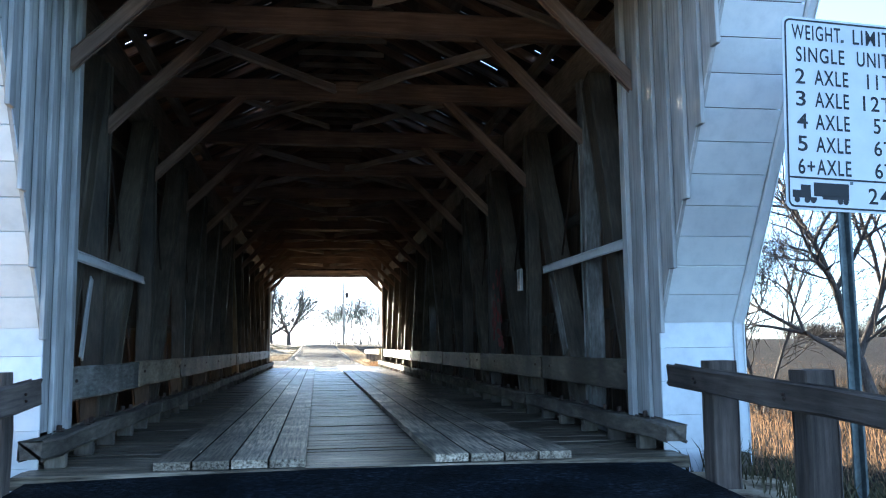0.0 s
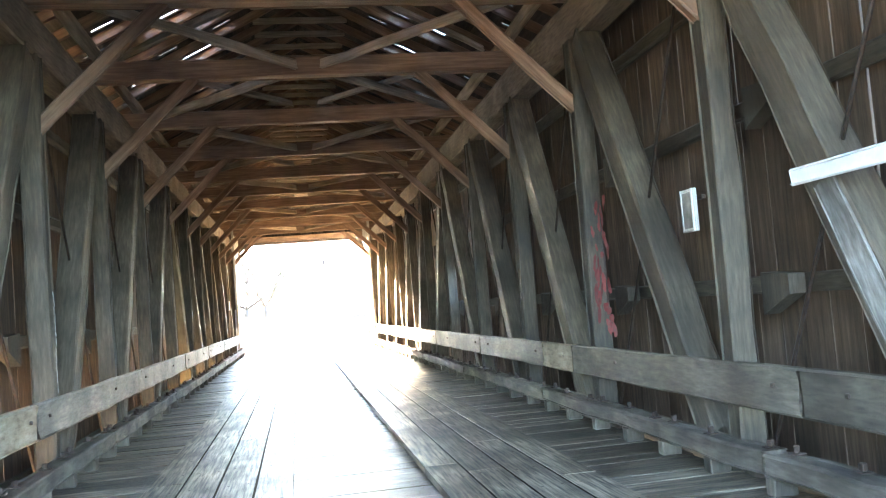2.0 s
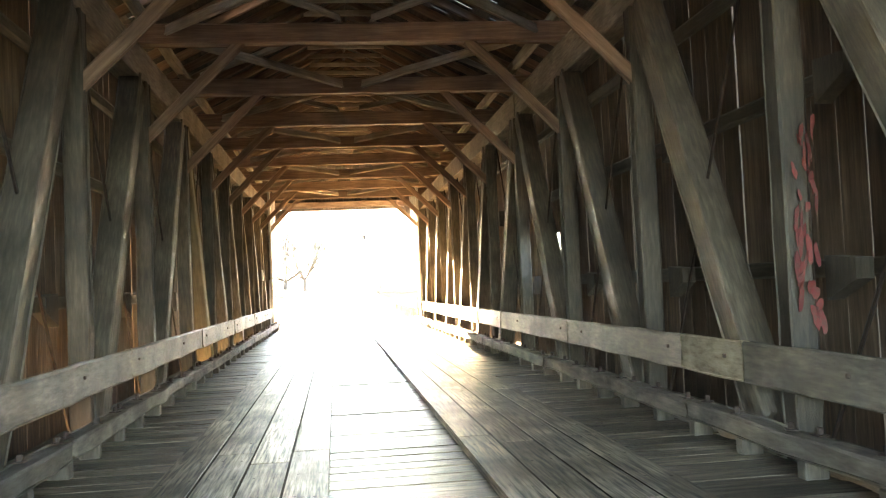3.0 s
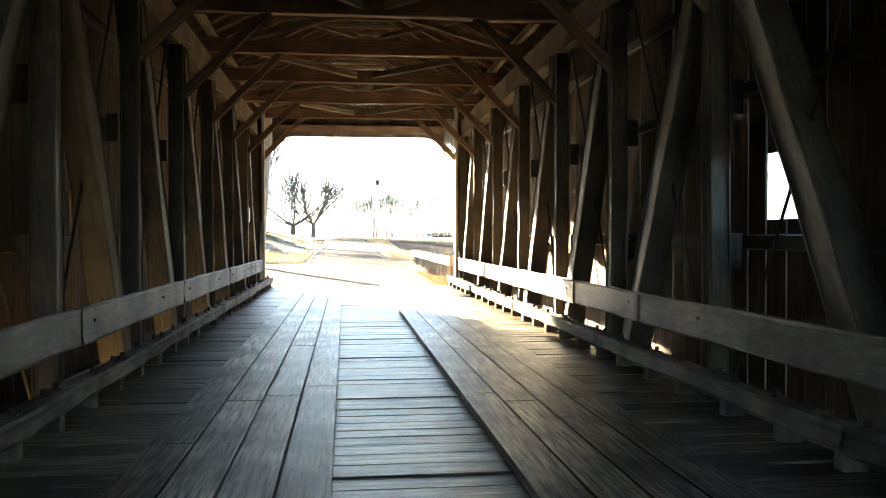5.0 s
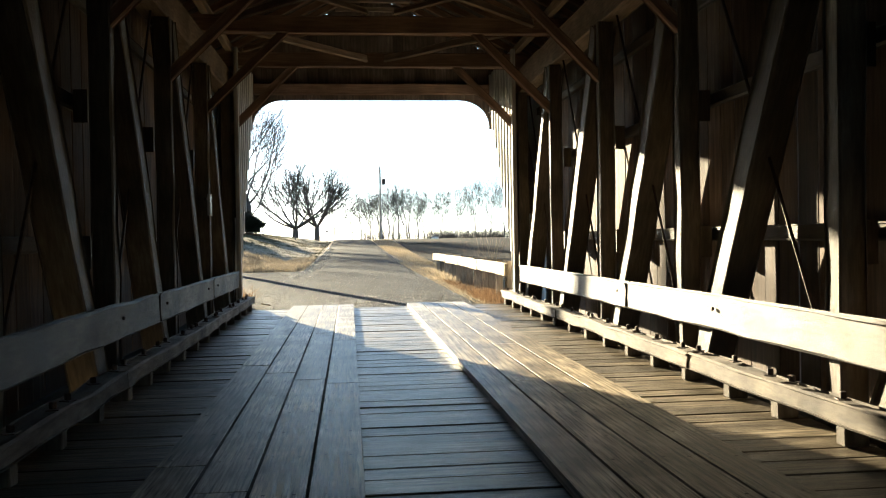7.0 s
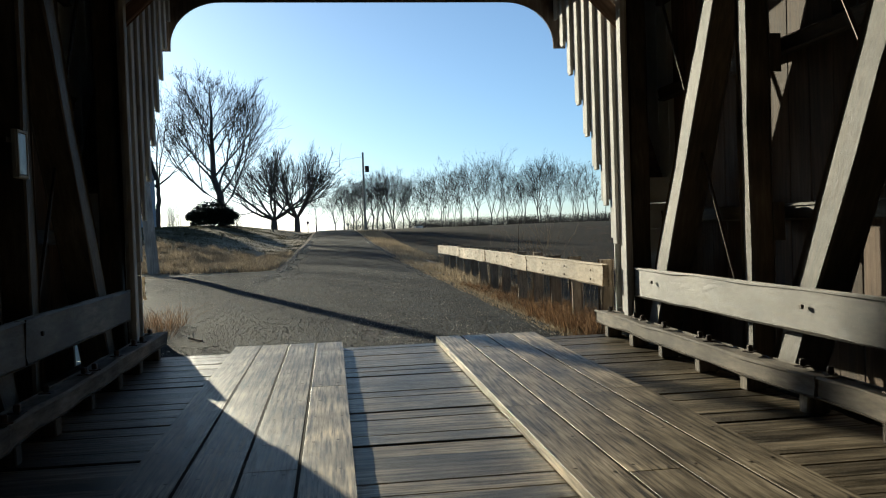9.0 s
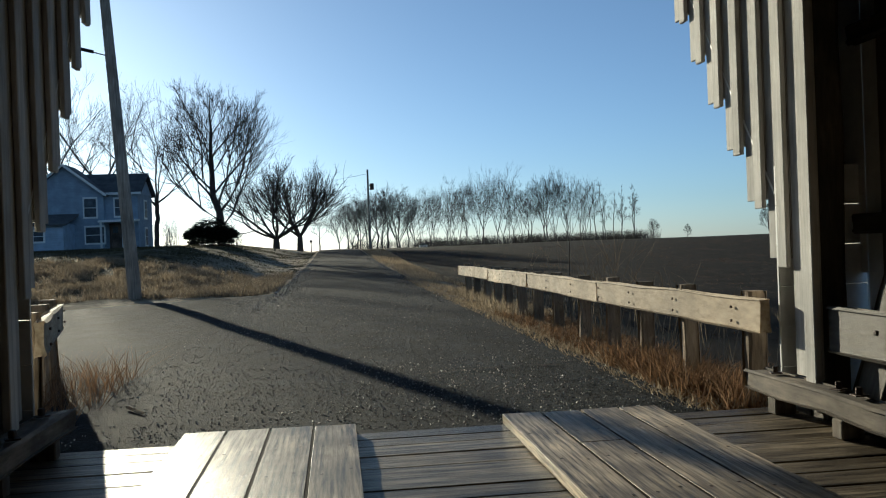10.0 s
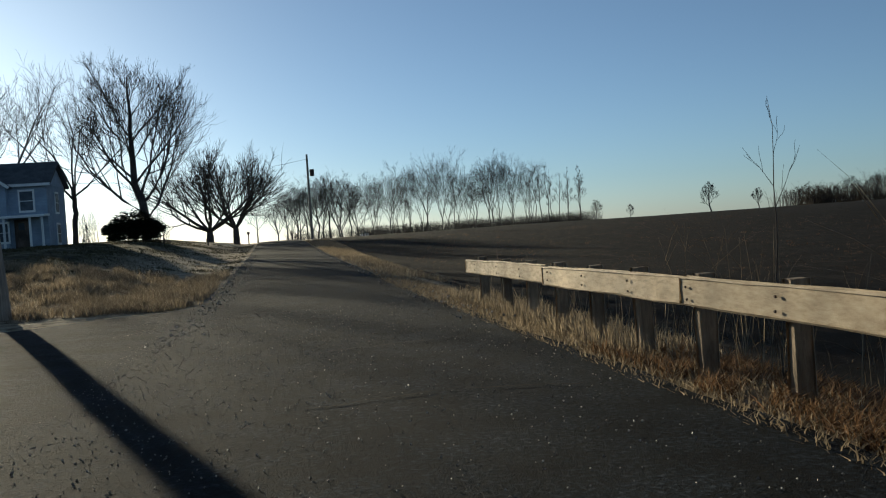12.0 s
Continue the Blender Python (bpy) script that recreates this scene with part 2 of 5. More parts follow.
def thing(name, at=(0, 0, 0), turn=0.0, **tags):
    ob = new(name)
    ob.empty_display_size = 0.2
    WORLD_AT[ob] = pose(*at, 0, 0, turn)
    ob.matrix_basis = WORLD_AT[ob]
    return tagged(ob, **tags)


def put(name, mesh, mat, parent, m=None, label=""):
    """One mesh object under a thing (or a part), at the world pose m."""
    if not mesh.materials:
        mesh.materials.append(mat)
    ob = new(name, mesh)
    m = m or Matrix()
    if parent is not None:
        ob.parent = parent
        ob.matrix_basis = WORLD_AT[parent].inverted() @ m
    else:
        ob.matrix_basis = m
    WORLD_AT[ob] = m
    if label:
        ob["label"] = label
    return ob


def mesh_from(name, verts, faces, smooth=False):
    me = bpy.data.meshes.new(name)
    me.from_pydata([tuple(v) for v in verts], [], faces)
    me.update()
    if smooth:
        me.polygons.foreach_set("use_smooth", [True] * len(me.polygons))
    return me


BOXES = {}


def box_mesh(sx, sy, sz, c=0.006, key=""):
    """A box with chamfered edges, centred, shared between alike pieces."""
    k = (round(sx, 3), round(sy, 3), round(sz, 3), c, key)
    if k in BOXES:
        return BOXES[k]
    h = (sx / 2, sy / 2, sz / 2)
    c = min(c, min(h) * 0.5)
    verts, at = [], {}
    for i in (-1, 1):
        for j in (-1, 1):
            for q in (-1, 1):
                s = (i, j, q)
                for axis in range(3):
                    at[s, axis] = len(verts)
                    verts.append(tuple(s[a] * (h[a] - (0 if a == axis else c)) for a in range(3)))
    faces = []
    for axis in range(3):
        a, b = [x for x in range(3) if x != axis]
        for sgn in (-1, 1):
            loop = []
            for u, v in ((-1, -1), (1, -1), (1, 1), (-1, 1)):
                s = [0, 0, 0]; s[axis], s[a], s[b] = sgn, u, v
                loop.append(at[tuple(s), axis])
            flip = (sgn > 0) == (axis != 1)
            faces.append(loop if flip else loop[::-1])
        for u in (-1, 1):
            for v in (-1, 1):
                e = []
                for w in (-1, 1):
                    s = [0, 0, 0]; s[axis], s[a], s[b] = w, u, v
                    e.append((at[tuple(s), a], at[tuple(s), b]))
                faces.append([e[0][0], e[0][1], e[1][1], e[1][0]])
    for i in (-1, 1):
        for j in (-1, 1):
            for q in (-1, 1):
                faces.append([at[(i, j, q), 0], at[(i, j, q), 1], at[(i, j, q), 2]])
    me = mesh_from("board", verts, faces)
    bm = bmesh.new(); bm.from_mesh(me)
    bmesh.ops.recalc_face_normals(bm, faces=bm.faces)
    bm.to_mesh(me); bm.free()
    BOXES[k] = me
    return me


TIMBERS = {}


def timber_mesh(length, w, d, seed=0, c=0.014, wob=0.006):
    """A sawn timber along z from 0, its edges chamfered and slightly uneven along their length."""
    k = (round(length, 2), round(w, 3), round(d, 3), seed, wob)
    if k in TIMBERS:
        return TIMBERS[k]
    rnd = random.Random(seed * 77 + int(length * 100))
    n = max(3, min(14, int(length / 0.45)))
    verts, faces = [], []
    for i in range(n + 1):
        z = length * i / n
        ox, oy = (rnd.uniform(-wob, wob) for _ in range(2))
        for x, y in ((-1, -1), (1, -1), (1, 1), (-1, 1)):
            cc = c * rnd.uniform(0.5, 1.6)
            jx, jy = rnd.uniform(-wob, wob) * 0.6, rnd.uniform(-wob, wob) * 0.6
            X, Y = x * w / 2 + ox + jx, y * d / 2 + oy + jy
            a, b = (X, Y - y * cc, z), (X - x * cc, Y, z)
            verts += [a, b] if x * y < 0 else [b, a]
    for i in range(n):
        for j in range(8):
            p, q = 8 * i + j, 8 * i + (j + 1) % 8
            faces.append([p, q, q + 8, p + 8])
    faces += [list(range(7, -1, -1)), list(range(8 * n, 8 * n + 8))]
    me = mesh_from("timber", verts, faces)
    bm = bmesh.new(); bm.from_mesh(me)
    bmesh.ops.recalc_face_normals(bm, faces=bm.faces)
    bm.to_mesh(me); bm.free()
    TIMBERS[k] = me
    return me


def between(a, b, side=(1, 0, 0)):
    """A pose at a whose z runs to b and whose x lies nearest to side."""
    a, b = Vector(a), Vector(b)
    z = (b - a).normalized()
    x = Vector(side) - z * z.dot(Vector(side))
    x.normalize()
    y = z.cross(x)
    m = Matrix((x, y, z)).transposed().to_4x4()
    m.translation = a
    return m


def timber(name, a, b, w, d, mat, parent, side=(1, 0, 0), seed=0, label="", wob=0.006):
    length = (Vector(b) - Vector(a)).length
    me = timber_mesh(length, w, d, seed, wob=wob)
    if me.materials and me.materials[0] != mat:
        me = me.copy(); me.materials.clear()
    return put(name, me, mat, parent, between(a, b, side), label)


def rod(name, a, b, r, mat, parent, sides=6, label=""):
    length = (Vector(b) - Vector(a)).length
    verts = [(r * math.cos(2 * math.pi * j / sides), r * math.sin(2 * math.pi * j / sides), z) for z in (0, length) for j in range(sides)]
    faces = [[j, (j + 1) % sides, sides + (j + 1) % sides, sides + j] for j in range(sides)] + [list(range(sides - 1, -1, -1)), list(range(sides, 2 * sides))]
    return put(name, mesh_from("rod", verts, faces, False), mat, parent, between(a, b, (0.3, 1, 0.1)), label)


# ---- plan of the bridge (x across, y along it, deck at z = 0) ----
XR, XL = 2.58, -2.46          # inner faces of the posts
PITCH, POST0 = 2.59, 10.12
# the panels are not quite even: the middle posts stand a little further along
POSTS = [POST0 + PITCH * (i - 2) + d for i, d in enumerate((0, 0, 0.12, 0.14, 0.22, 0.33, 0.3, 0.16, 0.12, 0.04, 0))]
CENTRE = POSTS[5]
Y_IN, Y_OUT = 3.25, 33.25     # jambs of the two portals
TIE_Z = 4.27                  # underside of the tie beams
SIDE_R, SIDE_L = 3.1, -2.98   # inner face of the siding
DECK_A, DECK_B = 2.35, 33.66


# ---- ground, roads ----
def road_z(y):
    ys = [-400, -60, -12, -4.3, 2.2, 33.7, 55, 84, 114, 132, 160, 260, 700]
    zs = [-1.0, -0.9, -0.62, -0.37, -0.03, -0.05, 0.0, 0.36, 1.05, 1.25, 1.2, 0.2, -2.0]
    return float(np.interp(y, ys, zs))


def road_half(y):
    return 2.15


def smooth(t):
    t = min(1.0, max(0.0, t))
    return t * t * (3 - 2 * t)


def ground_z(x, y):
    r = road_z(y)
    side = abs(x - 0.0)
    if y > 33:
        if x > 0:
            z = r - 0.06 - 0.75 * smooth((x - 2.3) / 4.0) * (1 - smooth((y - 60) / 60))
            z += 0.5 * smooth((x - 20) / 200)
        else:
            lift = 1.36 * smooth((y - 50) / 28) * smooth((-x - 2.6) / 9.0)
            z = max(r, 0.0) * (1 - 0.6 * smooth((-x - 10) / 60)) + lift * (1 - 0.55 * smooth((y - 90) / 60)) + min(r, 0.0)
            z -= 0.06 + 0.12 * smooth((-x - 2.3) / 1.2) * (1 - smooth((-x - 4.2) / 2)) * smooth((y - 56) / 4)
    elif y < 2.6:
        z = r - 0.06 - 0.35 * smooth((side - 2.3) / 3)
    else:
        z = -1.9
    dip = smooth((y - 2.4) / 1.2) * (1 - smooth((y - 32.2) / 1.2))
    if 2.4 <= y <= 33.4:
        z = -1.9 * dip + (-0.15) * (1 - dip)
    dip2 = smooth((side - 3.0) / 3.0) * smooth((y + 1) / 6) * (1 - smooth((y - 33) / 4))
    z = min(z, z * (1 - dip2) - 1.2 * dip2) if side > 3 else z
    if x < -3 and y > 50:
        z += 0.14 * noise.noise(Vector((x * 0.55, y * 0.55, 2.0))) * smooth((y - 53) / 3) * smooth((-x - 3) / 2) * (1 - 0.6 * smooth((y - 70) / 10))
    if side > 3.2:
        z += 0.05 * noise.noise(Vector((x * 0.7, y * 0.7, 0.0))) * min(1, (side - 3.2) / 2)
        z += 0.25 * noise.noise(Vector((x * 0.03, y * 0.03, 3.0))) * smooth((side - 8) / 30)
    return z


def axis_steps(fine_lo, fine_hi, fine, far, grow):
    out = [fine_lo]
    while out[-1] < fine_hi:
        out.append(out[-1] + fine)
    s = fine
    while out[-1] < far:
        s *= grow; out.append(out[-1] + s)
    s = fine
    low = []
    v = fine_lo
    while v > -far:
        s *= grow; v -= s; low.append(v)
    return low[::-1] + out


gx, gy = axis_steps(-14, 14, 0.45, 2600, 1.22), axis_steps(-8, 64, 0.6, 2600, 1.15)
verts = [(x, y, ground_z(x, y)) for y in gy for x in gx]
nx = len(gx)
faces = [[j * nx + i, j * nx + i + 1, (j + 1) * nx + i + 1, (j + 1) * nx + i] for j in range(len(gy) - 1) for i in range(nx - 1)]
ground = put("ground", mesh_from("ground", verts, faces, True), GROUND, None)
tagged(ground, "dry winter grass, lawn and dark ploughed field", "ground", kind="structure")


def road_sheet(name, y0, y1, step, label, left=None, right=None):
    ys = np.arange(y0, y1 + step * 0.5, step)
    xs = np.linspace(-1, 1, 13)
    v, f = [], []
    rr = random.Random(4)
    for y in ys:
        lo = (left(y) if left else -road_half(y)) + 0.06 * noise.noise(Vector((y * 0.9, 1, 0))) + 0.05 * rr.uniform(-1, 1)
        hi = (right(y) if right else road_half(y)) + 0.06 * noise.noise(Vector((y * 0.9, 9, 0))) + 0.05 * rr.uniform(-1, 1)
        for u in xs:
            x = lo + (hi - lo) * (u + 1) / 2
            v.append((x, y, max(road_z(y), ground_z(x, y) if x < -3 else -9) + 0.035 * (1 - u * u) - 0.01 + (0.03 if x < -3 else 0)))
    for j in range(len(ys) - 1):
        for i in range(12):
            f.append([j * 13 + i, j * 13 + i + 1, (j + 1) * 13 + i + 1, (j + 1) * 13 + i])
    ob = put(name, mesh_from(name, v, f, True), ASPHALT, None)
    return tagged(ob, label, "road", kind="structure")


def left_edge(y):
    # the mouth of a side track opens towards the pole
    return -2.25 - 6.5 * smooth((y - 33.6) / 2.5) * (1 - smooth((y - 46.5) / 7.5)) if y < 56 else -2.25


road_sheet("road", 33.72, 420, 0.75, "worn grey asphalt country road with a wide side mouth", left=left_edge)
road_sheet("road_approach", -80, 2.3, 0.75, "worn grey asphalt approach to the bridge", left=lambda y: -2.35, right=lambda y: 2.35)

# ---- deck ----
deck = thing("floor", (0, 18, -0.05), label="weathered grey cross planks of the bridge deck", category="floor", kind="structure")
y, i = DECK_A, 0
rng = random.Random(5)
while y < DECK_B - 0.1:
    w = (0.2, 0.235, 0.26, 0.225)[rng.randrange(4)]
    me = box_mesh(5.0, w - 0.008, 0.09, 0.005, "deck")
    put("plank", me, DECK_WOOD, deck, pose(0.05 + rng.uniform(-0.02, 0.02), y + w / 2, -0.045 + rng.uniform(-0.004, 0.004), rng.uniform(-1.0, 1.0), rng.uniform(-0.06, 0.06), rng.uniform(-0.15, 0.15)))
    y += w
# bearers under the deck
for x in (-2.0, -1.2, -0.4, 0.45, 1.25, 2.1):
    timber("stringer", (x, DECK_A + 0.1, -0.24), (x, DECK_B - 0.1, -0.24), 0.2, 0.28, TIMBER, deck, (1, 0, 0), 3)

# ---- running boards ----
TRACKS = ((-1.5, -0.4), (0.555, 1.62))
for a, b in TRACKS:
    track = thing("wheel_track", ((a + b) / 2, 18, 0.0), label="four worn long planks laid lengthwise on the deck", category="wheel track", group="wheel tracks")
    w = (b - a) / 4
    for k in range(4):
        y = DECK_A + 0.05
        first = rng.uniform(1.2, 3.6)
        while y < DECK_B - 0.02:
            ln = min(first if y < DECK_A + 0.1 else rng.choice((3.0, 3.6, 3.6, 4.2)), DECK_B - y)
            if DECK_B - y - ln < 0.8:
                ln = DECK_B - y
            me = box_mesh(w - 0.018, round(ln, 1) - 0.012, 0.06, 0.001, "tread")
            put("plank", me, TREAD_WOOD, track, pose(a + w * (k + 0.5), y + ln / 2, 0.036 + rng.uniform(-0.0008, 0.0008), rng.uniform(-0.02, 0.02), rng.uniform(-0.04, 0.04), rng.uniform(-0.03, 0.03)))
            y += ln

    # trodden dirt in the seams
    for k in (1, 2, 3):
        put("seam_dirt", box_mesh(0.021, DECK_B - DECK_A - 0.2, 0.05, 0.001, "seam"), SEAM, track, pose(a + w * k, (DECK_A + DECK_B) / 2, 0.0385))
    # rusty nail heads in pairs across the planks
    v, f = [], []
    yn = DECK_A + 0.25
    while yn < DECK_B - 0.1:
        for k in range(4):
            for q in (0.25, 0.75):
                cx, cy = a + w * (k + q) + rng.uniform(-0.015, 0.015), yn + rng.uniform(-0.05, 0.05)
                o = len(v)
                v += [(cx + 0.011 * math.cos(j * math.pi / 3), cy + 0.011 * math.sin(j * math.pi / 3), 0.0685) for j in range(6)] + [(cx, cy, 0.0705)]
                f += [[o + j, o + (j + 1) % 6, o + 6] for j in range(6)]
        yn += rng.uniform(0.55, 0.7)
    heads = put("nail_heads", mesh_from("nail_heads", v, f), IRON, track)
    heads["kind"] = "stuff"

# ---- curbs with their blocks and bolts ----
def curb(x, sgn, seed):
    t = thing("curb", (x, 18, 0), label="square timber curb raised on short blocks along the deck", category="curb", group="bridge curbs")
    r = random.Random(seed)
    y = 2.2
    x0 = x + sgn * 0.09
    k = 0
    while y < 33.7:
        ln = min(4.55, 33.78 - y)
        timber("curb_beam", (x0 + r.uniform(-0.01, 0.01), y + 0.006, 0.185), (x0 + r.uniform(-0.01, 0.01), y + ln - 0.006, 0.185), 0.18, 0.14, CURB_WOOD, t, (1, 0, 0), seed + k, wob=0.008)
        k += 1
        y += ln
    for k in range(41):
        yb = 2.86 + 0.765 * k
        put("block", box_mesh(0.15, 0.1, 0.113, 0.008, "block"), CURB_WOOD, t, pose(x0 + sgn * 0.012, yb + r.uniform(-0.05, 0.05), 0.0575, 0, 0, r.uniform(-4, 4)))
        for dy in ((-0.1, 0.16) if k % 2 else (0.05,)):
            bx, by = x0 + r.uniform(-0.03, 0.04), yb + dy + r.uniform(-0.04, 0.04)
            put("washer", box_mesh(0.075, 0.075, 0.008, 0.002, "washer"), IRON, t, pose(bx, by, 0.262, 0, 0, r.uniform(0, 90)))
            put("bolt", box_mesh(0.035, 0.035, 0.045, 0.006, "bolt"), IRON, t, pose(bx, by, 0.286, 0, 0, r.uniform(0, 90)))
    return t


curb(2.31, 1, 11)
curb(-2.17, -1, 12)

# ---- guard boards along the posts ----
def guard(xface, sgn, seed, y0, y1, joints, pale):
    t = thing("guard_board", (xface, 18, 0.4), label="long weathered plank rail bolted to the posts", category="guard rail", group="bridge guard rails")
    cuts = [y0, *joints, y1]
    for k, (a, b) in enumerate(zip(cuts, cuts[1:])):
        timber("rail_board", (xface + sgn * 0.04, a + 0.004, 0.59), (xface + sgn * (0.04 + 0.006 * (k % 2)), b - 0.004, 0.59), 0.078, 0.29, FENCE_WOOD if k == pale else WORN_PALE if k == 0 and sgn < 0 else RAIL_WOOD, t, (1, 0, 0), seed + k, "newer pale board" if k == pale else "", wob=0.005)
        for yb in np.arange(a + 0.25, b - 0.1, PITCH):
            put("bolt", box_mesh(0.02, 0.03, 0.03, 0.005, "rb"), IRON, t, pose(xface - sgn * 0.008, float(yb), 0.62))
    return t


guard(2.5, 1, 21, 3.3, 33.05, (6.6, 10.71, 11.79, 15.3, 19.6, 22.0, 27.1), 2)
guard(-2.34, -1, 31, 3.3, 33.05, (6.2, 9.3, 13.8, 18.4, 22.6, 26.9, 30.3), 1)

# ---- trusses ----
WEDGE = mesh_from("wedge", [(x, y, z) for x in (-0.06, 0.06) for y, z in ((0.09, -0.2), (0.42, -0.065), (0.42, 0.065), (0.09, 0.09))],
                  [[0, 1, 2, 3], [7, 6, 5, 4], [0, 4, 5, 1], [1, 5, 6, 2], [2, 6, 7, 3], [3, 7, 4, 0]])
def truss(xface, sgn, seed):
    side = "timber truss of posts and leaning braces with iron rods"
    t = thing("truss", (xface + sgn * 0.2, CENTRE, -0.4), label=side, category="truss", group="bridge trusses")
    r = random.Random(seed)
    xc = xface + sgn * 0.14
    ys = [3.2, *POSTS, 33.3]
    for k, yp in enumerate(ys):
        end = k in (0, len(ys) - 1)
        j = r.uniform(-0.03, 0.03)
        timber("post", (xface + sgn * 0.095, yp, -0.5), (xface + sgn * 0.095, yp + j * 0.3, 3.83), 0.19, 0.185, WORN_PALE if sgn > 0 and k == 1 else TIMBER, t, (1, 0, 0), seed + k % 5)
        # tapered blocks that tie the girts to the post
        if not end:
            for zz in (1.22, 2.5):
                put("wedge_block", WEDGE, TIMBER, t, pose(xc + sgn * 0.17, yp, zz, 0, 0, 180 if yp < CENTRE else 0))
    for k in range(len(ys) - 1):
        a, b = ys[k], ys[k + 1]
        mid = (a + b) / 2
        if mid < CENTRE:
            lo, hi = a + 0.33, b - 0.17
            back = (b - 0.13, a + 0.13)
        else:
            lo, hi = b - 0.33, a + 0.17
            back = (a + 0.13, b - 0.13)
        jj = r.uniform(-0.04, 0.04)
        # the left brace past the centre has window light painted in, as yellow
        timber("brace", (xc, lo + jj, -0.1), (xc, hi + jj, 3.81), 0.255, 0.28, YELLOW_LIT_WOOD if sgn < 0 and abs(a - CENTRE) < 0.1 else TIMBER, t, (1, 0, 0), seed + 9 + k % 4)
        # thin iron counter rod that runs through the brace
        rod("rod", (xc + sgn * 0.02, back[0], 0.02), (xc + sgn * 0.02, back[1], 4.2), 0.014, IRON, t)
    for y0, y1 in ((0.9, 9.0), (9.0, 18.2), (18.2, 27.0), (27.0, 35.6)):
        timber("top_chord", (xc + sgn * 0.03, y0 + 0.004, 4.04), (xc + sgn * 0.03, y1 - 0.004, 4.04), 0.28, 0.43, CHORD_WOOD, t, (1, 0, 0), seed + 40)
    for y0, y1 in ((2.4, 12.0), (12.0, 24.0), (24.0, 33.6)):
        timber("bottom_chord", (xc + sgn * 0.27, y0 + 0.004, -0.2), (xc + sgn * 0.27, y1 - 0.004, -0.2), 0.24, 0.4, TIMBER, t, (1, 0, 0), seed + 44)
    # girts behind the posts that carry the siding
    for zz in (1.22, 2.5, 3.5):
        timber("girt", (xc + sgn * 0.32, 3.0, zz), (xc + sgn * 0.32, 33.5, zz + 0.02), 0.09, 0.13, TIMBER, t, (1, 0, 0), seed + 45)
    return t


truss(XR, 1, 51)
truss(XL, -1, 61)

# ---- siding ----
def side_wall(name, xin, sgn, seed, windows):
    t = thing(name, (xin, 18, 0), label="brown vertical board siding with slits of daylight", category="wall", kind="structure")
    r = random.Random(seed)
    y = 2.8
    while y < 33.3:
        w = r.choice((0.24, 0.27, 0.3, 0.285))
        gap = r.choice((0.004, 0.005, 0.007, 0.009, 0.013, 0.02))
        yc = y + w / 2
        win = [q for q in windows if q[0] < yc < q[1]]
        spans = [(-0.75, 4.62)] if not win else [(-0.75, win[0][2]), (win[0][3], 4.62)]
        for z0, z1 in spans:
            put("board", box_mesh(0.024, w, round(z1 - z0, 2), 0.003, "side"), SIDING, t, pose(xin + sgn * (0.012 + r.uniform(0, 0.008)), yc, (z0 + z1) / 2, r.uniform(-0.12, 0.12), 0, r.uniform(-0.5, 0.5)))
        y += w + gap
    return t


side_wall("wall_right", SIDE_R, 1, 71, [(17.72, 18.2, 1.42, 1.96)])
side_wall("wall_left", SIDE_L, -1, 72, [])

# ---- ties, knees, lateral braces ----
XM = (XR + XL) / 2
tie_ys = [3.2, *POSTS, 33.3]
ties = []
for k, yp in enumerate(tie_ys):
    fr = thing("tie_frame", (XM, yp, TIE_Z), label="rough tie beam with a knee brace at either end", category="tie beam", group="tie frames")
    timber("tie_beam", (XL - 0.55, yp, TIE_Z + 0.13), (XR + 0.55, yp, TIE_Z + 0.13 + rng.uniform(-0.02, 0.02)), 0.2, 0.25, TIE_WOOD, fr, (0, 1, 0), k % 5)
    for xf, s in ((XR, 1), (XL, -1)):
        timber("knee_brace", (xf + s * 0.06, yp, 3.14), (xf - s * 1.12, yp, TIE_Z + 0.05), 0.1, 0.13, TIE_WOOD, fr, (0, 1, 0), k % 4)
    ties.append(fr)
for k in range(len(tie_ys) - 1):
    a, b = tie_ys[k], tie_ys[k + 1]
    lat = thing("lateral_brace", (XM, (a + b) / 2, TIE_Z + 0.1), label="pair of slanting boards between tie beams", category="brace", group="lateral braces")
    near, far = (a, b) if (k % 2 == 1) else (b, a)
    s = 1 if near < far else -1
    for sx, xe in ((1, XR - 0.25), (-1, XL + 0.25)):
        timber("brace_board", (xe, near + s * 0.12, TIE_Z + 0.16), (XM + sx * 0.16, far - s * 0.12, TIE_Z + 0.14), 0.13, 0.06, LATERAL_WOOD, lat, (0, 0.3, 1), k % 3)
        timber("brace_board", (xe, far - s * 0.12, TIE_Z + 0.29), (XM + sx * 0.2, near + s * 0.12, TIE_Z + 0.31), 0.1, 0.05, LATERAL_WOOD, lat, (0, 0.3, 1), (k + 1) % 3)

# ---- roof ----
RIDGE_Z, EAVE_X, EAVE_Z = 6.25, 3.42, 4.5
roof = thing("roof", (XM, 18, 5), label="dark open gable roof of rafters, purlins and thin roof boards", category="roof", kind="structure")
Y_ROOF0, Y_ROOF1 = 0.7, 35.8
slope_len = math.hypot(EAVE_X, RIDGE_Z - EAVE_Z)
k = 0
yr = Y_ROOF0 + 0.15
while yr < Y_ROOF1:
    for s in (1, -1):
        timber("rafter", (XM + s * EAVE_X, yr, EAVE_Z), (XM + s * 0.02, yr, RIDGE_Z), 0.06, 0.13, TIE_WOOD, roof, (0, 1, 0), k % 4)
    timber("collar", (XM - 0.72, yr + 0.05, 5.82), (XM + 0.72, yr + 0.05, 5.82), 0.035, 0.1, LATERAL_WOOD, roof, (0, 1, 0), k % 3)
    yr += PITCH / 4
    k += 1
